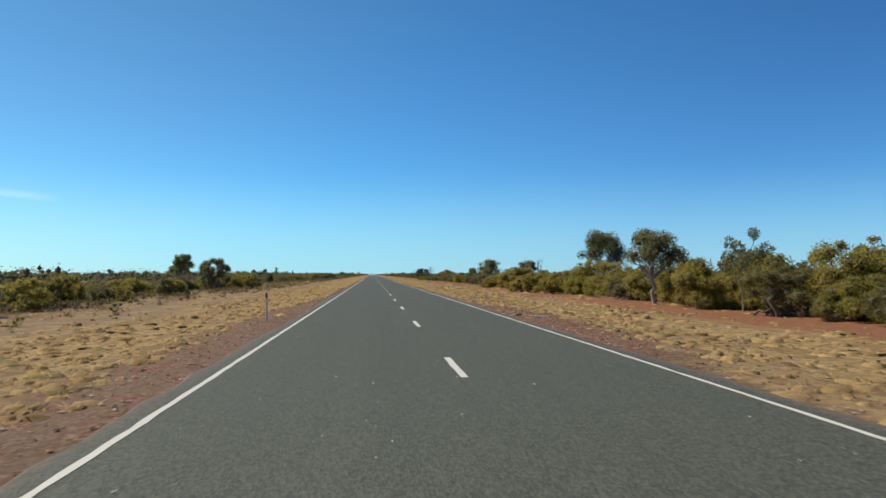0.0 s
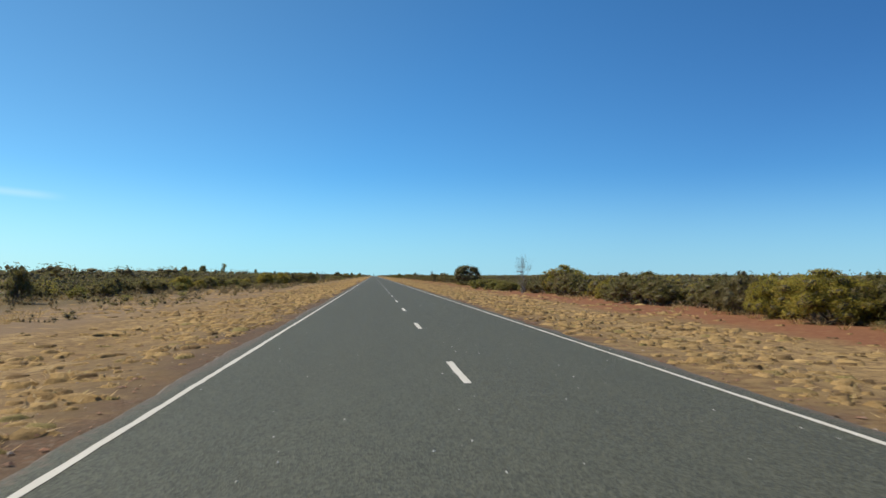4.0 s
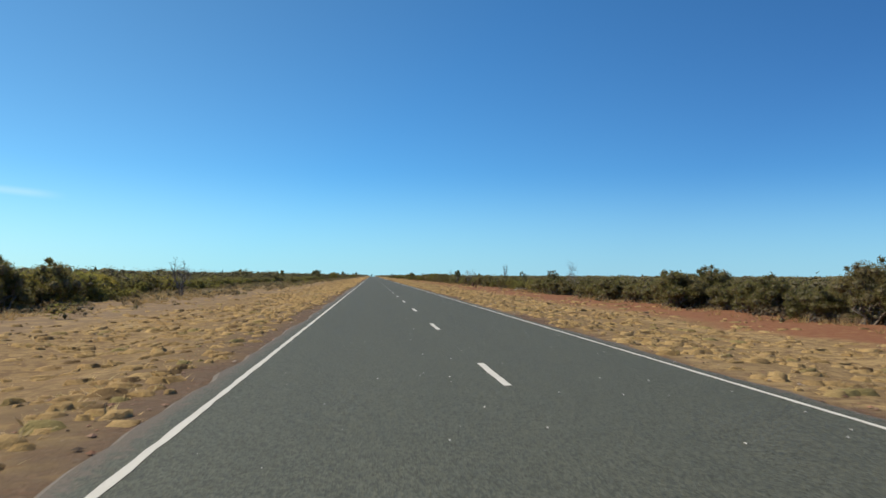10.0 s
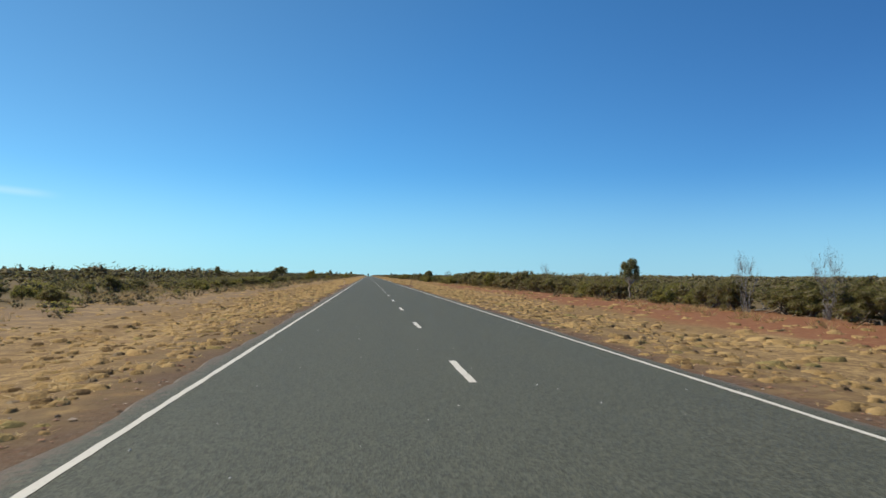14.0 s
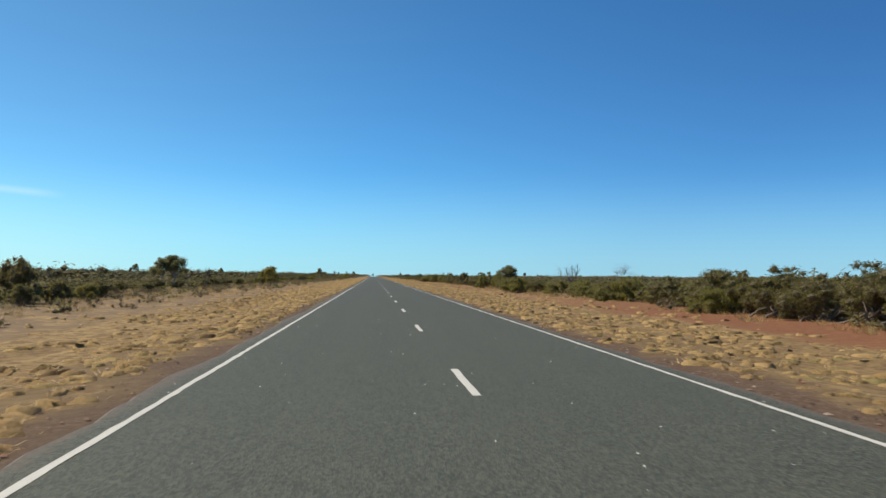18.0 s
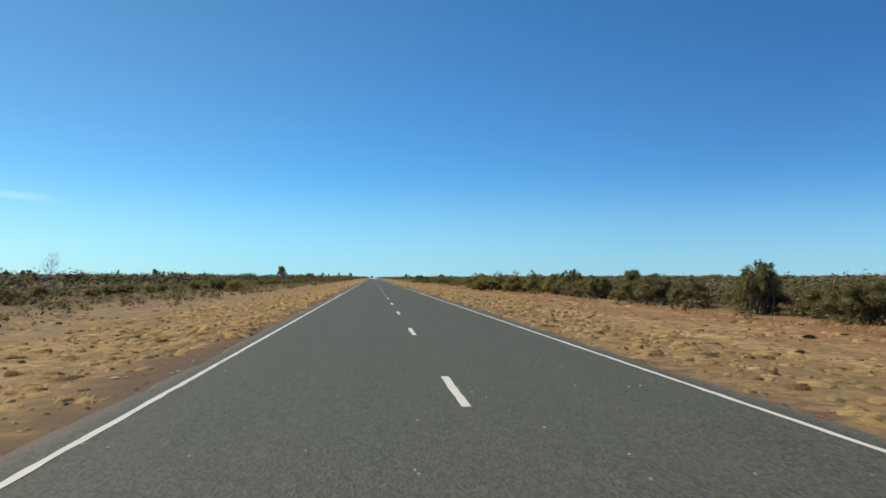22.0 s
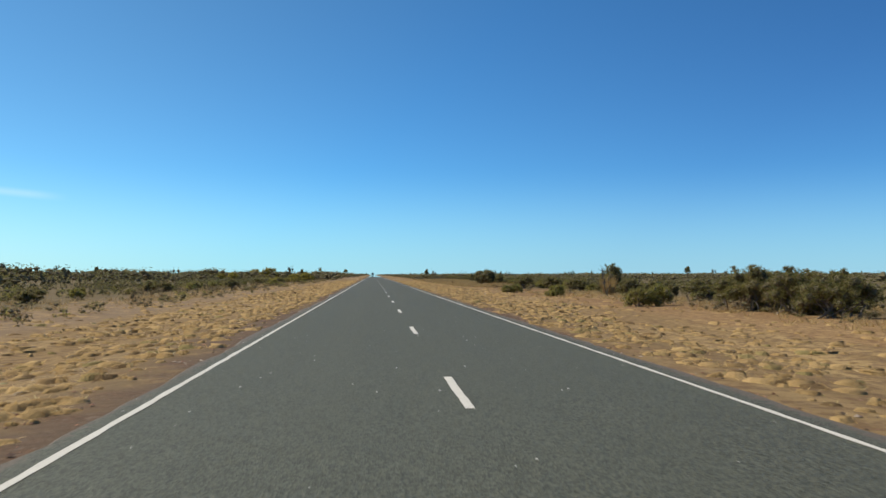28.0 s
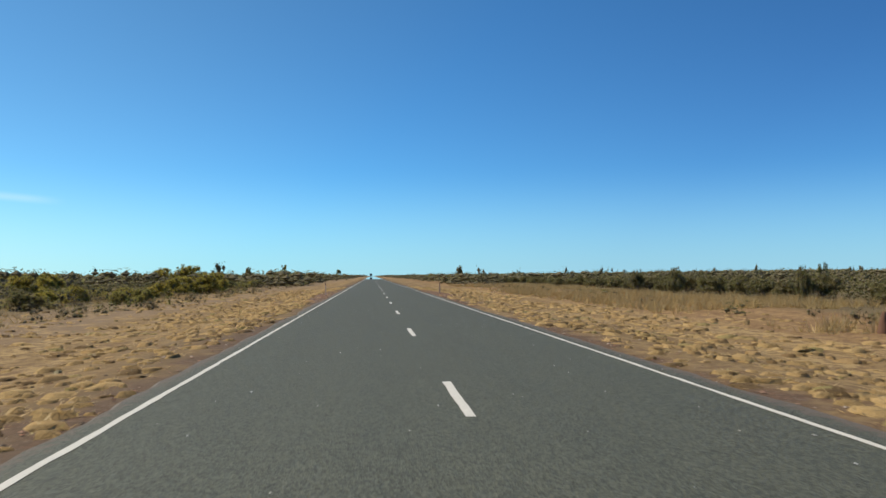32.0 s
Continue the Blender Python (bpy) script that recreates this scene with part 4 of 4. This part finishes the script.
def far_truck():
    ob = new("truck")
    body = plain("dark_truck_paint", (0.02, 0.02, 0.022), (0.035, 0.035, 0.04), 0.35)
    rubber = plain("black_rubber", (0.015, 0.015, 0.015), (0.03, 0.03, 0.03), 0.9)
    glass = plain("dark_glass", (0.02, 0.025, 0.03), (0.03, 0.035, 0.04), 0.08)
    bm = bmesh.new()
    box(bm, 0, 3.6, 2.35, 2.5, 7.0, 2.9, 0.05)
    part("cargo_box", bm_mesh("cargo_box", bm, body), ob)
    bm = bmesh.new()
    box(bm, 0, 8.4, 1.75, 2.4, 2.2, 2.3, 0.12)
    part("cab", bm_mesh("cab", bm, body), ob)
    bm = bmesh.new()
    box(bm, 0, 9.5, 2.25, 2.0, 0.06, 0.9, 0.02)
    part("windscreen", bm_mesh("windscreen", bm, glass), ob)
    bm = bmesh.new()
    box(bm, 0, 4.6, 0.75, 1.0, 9.0, 0.3, 0.03)
    part("chassis", bm_mesh("chassis", bm, rubber), ob)
    bm = bmesh.new()
    bmesh.ops.create_cone(bm, cap_ends=True, segments=18, radius1=0.5, radius2=0.5, depth=0.32, matrix=Matrix.Rotation(radians(90), 4, "Y"))
    wheel = bm_mesh("wheel", bm, rubber)
    for x in (-1.05, 1.05):
        for y in (1.2, 2.4, 8.2):
            part("wheel", wheel, ob).location = (x, y, 0.5)
    ob.location = (-1.7, 2100, -0.01)
    tagged(ob, "dark box truck far ahead in the lane of the highway", "truck")


far_truck()

# ---- dry grass, stones and litter on the verges ----


def grass_cover(x, y):
    """How thickly the tufts grow: 0 to 1."""
    a = abs(x)
    k = abs((y + 421.0) % 300.0 - 150.0)
    inner = 4.15 + (1.3 * max(0.0, 1 - k / 30.0) if x < 0 else 1.7 * max(0.0, 1 - k / 18.0)) + (0.55 if x < 0 else 0.3) * noise.noise((y * 0.07, x * 0.01, 7)) + (0.3 if x < 0 else -0.2)
    outer = (15.0 if x > 0 else 18.0) + 2.5 * noise.noise((y * 0.04, 3, 1 if x > 0 else 2))
    patch = noise.noise((x * 0.23, y * 0.11, 12)) + 0.6 * noise.noise((x * 0.7, y * 0.5, 4))
    if a < inner:
        return 0.04 if x > 0 or a > 4.5 else 0.0
    c = min(1.0, (a - inner) / 0.5) * 0.9
    if a > outer:
        c = 0.3 if x > 0 else 0.5
    return c * min(1.0, max((0.92 if x < 0 else 0.75) if a < inner + 2.2 else (0.08 if a > 10 else 0.3), 0.8 + 1.5 * patch - (0.35 if a > 10.5 else 0.0)))


def tussock(rng, blades, sides, wide=1.0):
    """A low, soft matted clump with loose bent blades over it, one metre wide and high."""
    q = (np.arange(sides) + rng.uniform(-0.35, 0.35, sides)) * 2 * math.pi / sides
    rings = []
    for r, z in ((0.5, -0.3), (0.3, 0.24)):
        k = r * rng.uniform(0.6, 1.25, sides)
        rings.append(np.stack([k * np.cos(q), k * np.sin(q), np.full(sides, z) + rng.uniform(-0.1, 0.14, sides)], 1))
    dome = np.concatenate(rings + [np.array([(rng.normal(0, 0.1), rng.normal(0, 0.1), rng.uniform(0.28, 0.42))])])
    tri = []
    for i in range(sides):
        j = (i + 1) % sides
        tri += [(i, j, sides + j), (i, sides + j, sides + i), (sides + i, sides + j, 2 * sides)]
    n = blades
    q = rng.uniform(0, 6.283, n)
    k = 0.5 * np.sqrt(rng.uniform(0, 1, n))
    foot = np.stack([k * np.cos(q), k * np.sin(q), 0.36 - 1.7 * k * k - rng.uniform(0.0, 0.1, n)], 1)
    q2 = q + rng.normal(0, 0.8, n)
    out = rng.uniform(0.1, 0.3, n)
    tip = foot + np.stack([out * np.cos(q2), out * np.sin(q2), rng.uniform(0.0, 0.5, n)], 1)
    q3 = q2 + 1.571 + rng.normal(0, 0.5, n)
    b = np.stack([np.cos(q3), np.sin(q3), rng.normal(0, 0.3, n)], 1) * wide * rng.uniform(0.014, 0.032, (n, 1))
    loose = np.stack([foot - b, foot + b, tip], 1).reshape(-1, 3)
    verts = np.concatenate([loose, dome])
    faces = np.concatenate([np.arange(3 * n).reshape(-1, 3), np.array(tri) + 3 * n])
    return verts, faces, np.concatenate([np.zeros(n), np.ones(len(tri))])


def sown(name, forms, places, material, matted, label):
    """Tussocks at x, y, height, width, joined into one mesh."""
    rng = np.random.default_rng(len(places))
    out, faces, slots, base = [], [], [], 0
    for x, y, h, w in places:
        p, f, slot = forms[int(rng.integers(len(forms)))]
        q = rng.uniform(0, 6.283)
        c, d = math.cos(q), math.sin(q)
        out.append(np.stack([x + w * (c * p[:, 0] - d * p[:, 1]), y + w * (d * p[:, 0] + c * p[:, 1]), height_at(x, y) + h * p[:, 2]], 1))
        faces.append(f + base)
        slots.append(slot)
        base += len(p)
    ob = new(name, mesh_np(name, np.concatenate(out), np.concatenate(faces), material, True, matted, np.concatenate(slots)))
    return tagged(ob, label, "grass", kind="stuff")


def scatter_grass():
    rng = np.random.default_rng(71)
    forms, plainer = [tussock(rng, 9, 5, 1.15) for _ in range(14)], [tussock(rng, 4, 4, 1.7) for _ in range(10)]
    for side in (1, -1):
        n = 50000 if side > 0 else 56000
        xs = side * np.where(np.arange(n) % 3 == 0, rng.uniform(9.0, 17.5 if side > 0 else 23.0, n), (3.95 if side > 0 else 4.3) + 8.0 * rng.uniform(size=n) ** 1.25)
        ys = rng.uniform(0, 1275, n)
        places = []
        for x, y in zip(xs, ys):
            if rng.uniform() < grass_cover(x, y):
                w = 0.2 + 0.55 * rng.uniform() ** 1.6 * (1.0 if abs(x) < 8.5 else 1.25)
                places.append((x, y, (0.06 + 0.2 * w) * rng.uniform(0.5, 1.4), w))
        sown("dry_grass", forms, [p for p in places if abs(p[0]) < 8.5], STRAW, MATTED, "pale straw-coloured dry grass tufts along the road verge")
        sown("dry_grass", plainer, [p for p in places if abs(p[0]) >= 8.5], STRAW, MATTED, "pale straw-coloured dry grass on the outer verge")


scatter_grass()


def scatter_dead_clumps():
    """Dark, dead grass clumps among the pale straw."""
    rng = np.random.default_rng(75)
    forms = [tussock(rng, 10, 5, 1.5) for _ in range(6)]
    places = []
    for _ in range(5200):
        x, y = (5.2 + 12 * rng.uniform()) * rng.choice((-1, 1)), rng.uniform(0, 1280)
        if rng.uniform() < 1.2 * grass_cover(x, y):
            places.append((x, y, rng.uniform(0.06, 0.17), rng.uniform(0.14, 0.36)))
    sown("dead_grass", forms, places, DEADGRASS, DEADGRASS, "dark brown dead grass clumps scattered over the verges")


scatter_dead_clumps()


def scatter_tall_grass():
    rng = np.random.default_rng(72)
    forms = [tuft_blades(rng, 22, 1.0, 0.9, 0.035) for _ in range(6)]
    out = []
    for y0, y1, x0, x1, n in ((1000, 1300, 15, 28, 2200), (1130, 1310, 13, 27, 3600), (60, 960, 16, 20, 1800), (330, 480, -20, -17, 250), (0, 1300, -32, -16, 6500)):
        for _ in range(n):
            x, y = rng.uniform(x0, x1), rng.uniform(y0, y1)
            if noise.noise((x * 0.12, y * 0.05, 9)) < -0.1:
                continue
            p = forms[int(rng.integers(6))].reshape(-1, 3)
            h, w = rng.uniform(0.22, 0.5) * (1.6 if x > 0 and y > 1130 else 1.0), rng.uniform(0.5, 1.0)
            out.append(np.stack([x + w * p[:, 0], y + w * p[:, 1], height_at(x, y) + h * p[:, 2]], 1))
    v = np.concatenate(out)
    tagged(new("tall_grass", mesh_np("tall_grass", v, np.arange(len(v)).reshape(-1, 3), TALLSTRAW)), "tall golden dry grass along the edge of the scrub", "grass", kind="stuff")


scatter_tall_grass()


def verge_shrubs():
    rng = np.random.default_rng(74)
    for leaf, n, word in (("heath", 260, "green"), ("scrub", 420, "grey-green"), ("dull", 1300, "dry brown")):
        places = []
        for _ in range(n):
            side = -1 if rng.uniform() < 0.85 else 1
            x = side * (rng.uniform(14.5, 27) if side < 0 else rng.uniform(16.5, 20))
            y, h = rng.uniform(0, 1320), rng.uniform(0.3, 0.85)
            places.append((x, y, height_at(x, y) - 0.05, h, h * rng.uniform(1.2, 2.4)))
        thicket("verge_shrubs", places, 110, 0.05, LEAF[leaf], 80 + n + len(leaf), "small " + word + " shrubs dotted over the outer verge", 5, 0.42)


verge_shrubs()


def scatter_stones():
    rng = np.random.default_rng(73)
    octa = np.array([(1, 0, 0), (0, 1, 0), (-1, 0, 0), (0, -1, 0), (0, 0, 0.8), (0, 0, -0.6)])
    tris = np.array([(0, 1, 4), (1, 2, 4), (2, 3, 4), (3, 0, 4)])
    out, faces = [], []
    for side in (1, -1):
        n = 25000
        heaped = rng.uniform(size=n) < (0.55 if side > 0 else 0.4)
        ys = np.where(heaped, 29.0 + 299.6 * rng.integers(0, 5, n) + rng.normal(0, 13, n), rng.uniform(-2, 1290, n))
        xs = side * ((3.8 if side > 0 else 4.2) + np.abs(rng.normal(0, np.where(heaped, 1.5 if side > 0 else 2.6, 0.7 if side > 0 else 1.5))))
        for x, y in zip(xs, ys):
            s = 0.013 + 0.045 * rng.uniform() ** 2 + (0.03 if rng.uniform() < 0.03 else 0)
            q = rng.uniform(0, 6.283)
            c, d = math.cos(q), math.sin(q)
            o = octa * s * rng.uniform(0.6, 1.3, (6, 1))
            faces.append(tris + 6 * len(out))
            out.append(np.stack([x + c * o[:, 0] - d * o[:, 1], y + d * o[:, 0] + c * o[:, 1], height_at(x, y) + 0.2 * s + o[:, 2] * 0.5], 1))
    ob = new("gravel_stones", mesh_np("gravel_stones", np.concatenate(out), np.concatenate(faces), STONE))
    tagged(ob, "loose red-brown gravel stones on the road shoulders", "gravel", kind="stuff")
    out, faces = [], []
    for _ in range(5000):
        x, y, s = rng.uniform(-4.0, 3.6), rng.uniform(-2, 1250), rng.uniform(0.006, 0.016)
        faces.append(tris + 6 * len(out))
        out.append(octa * s * rng.uniform(0.6, 1.4, (6, 1)) + np.array((x, y, -0.006 + 0.4 * s)))
    ob = new("loose_road_chips", mesh_np("loose_road_chips", np.concatenate(out), np.concatenate(faces), CHIP))
    tagged(ob, "pale loose stone chips scattered on the asphalt", "gravel", kind="stuff")


scatter_stones()
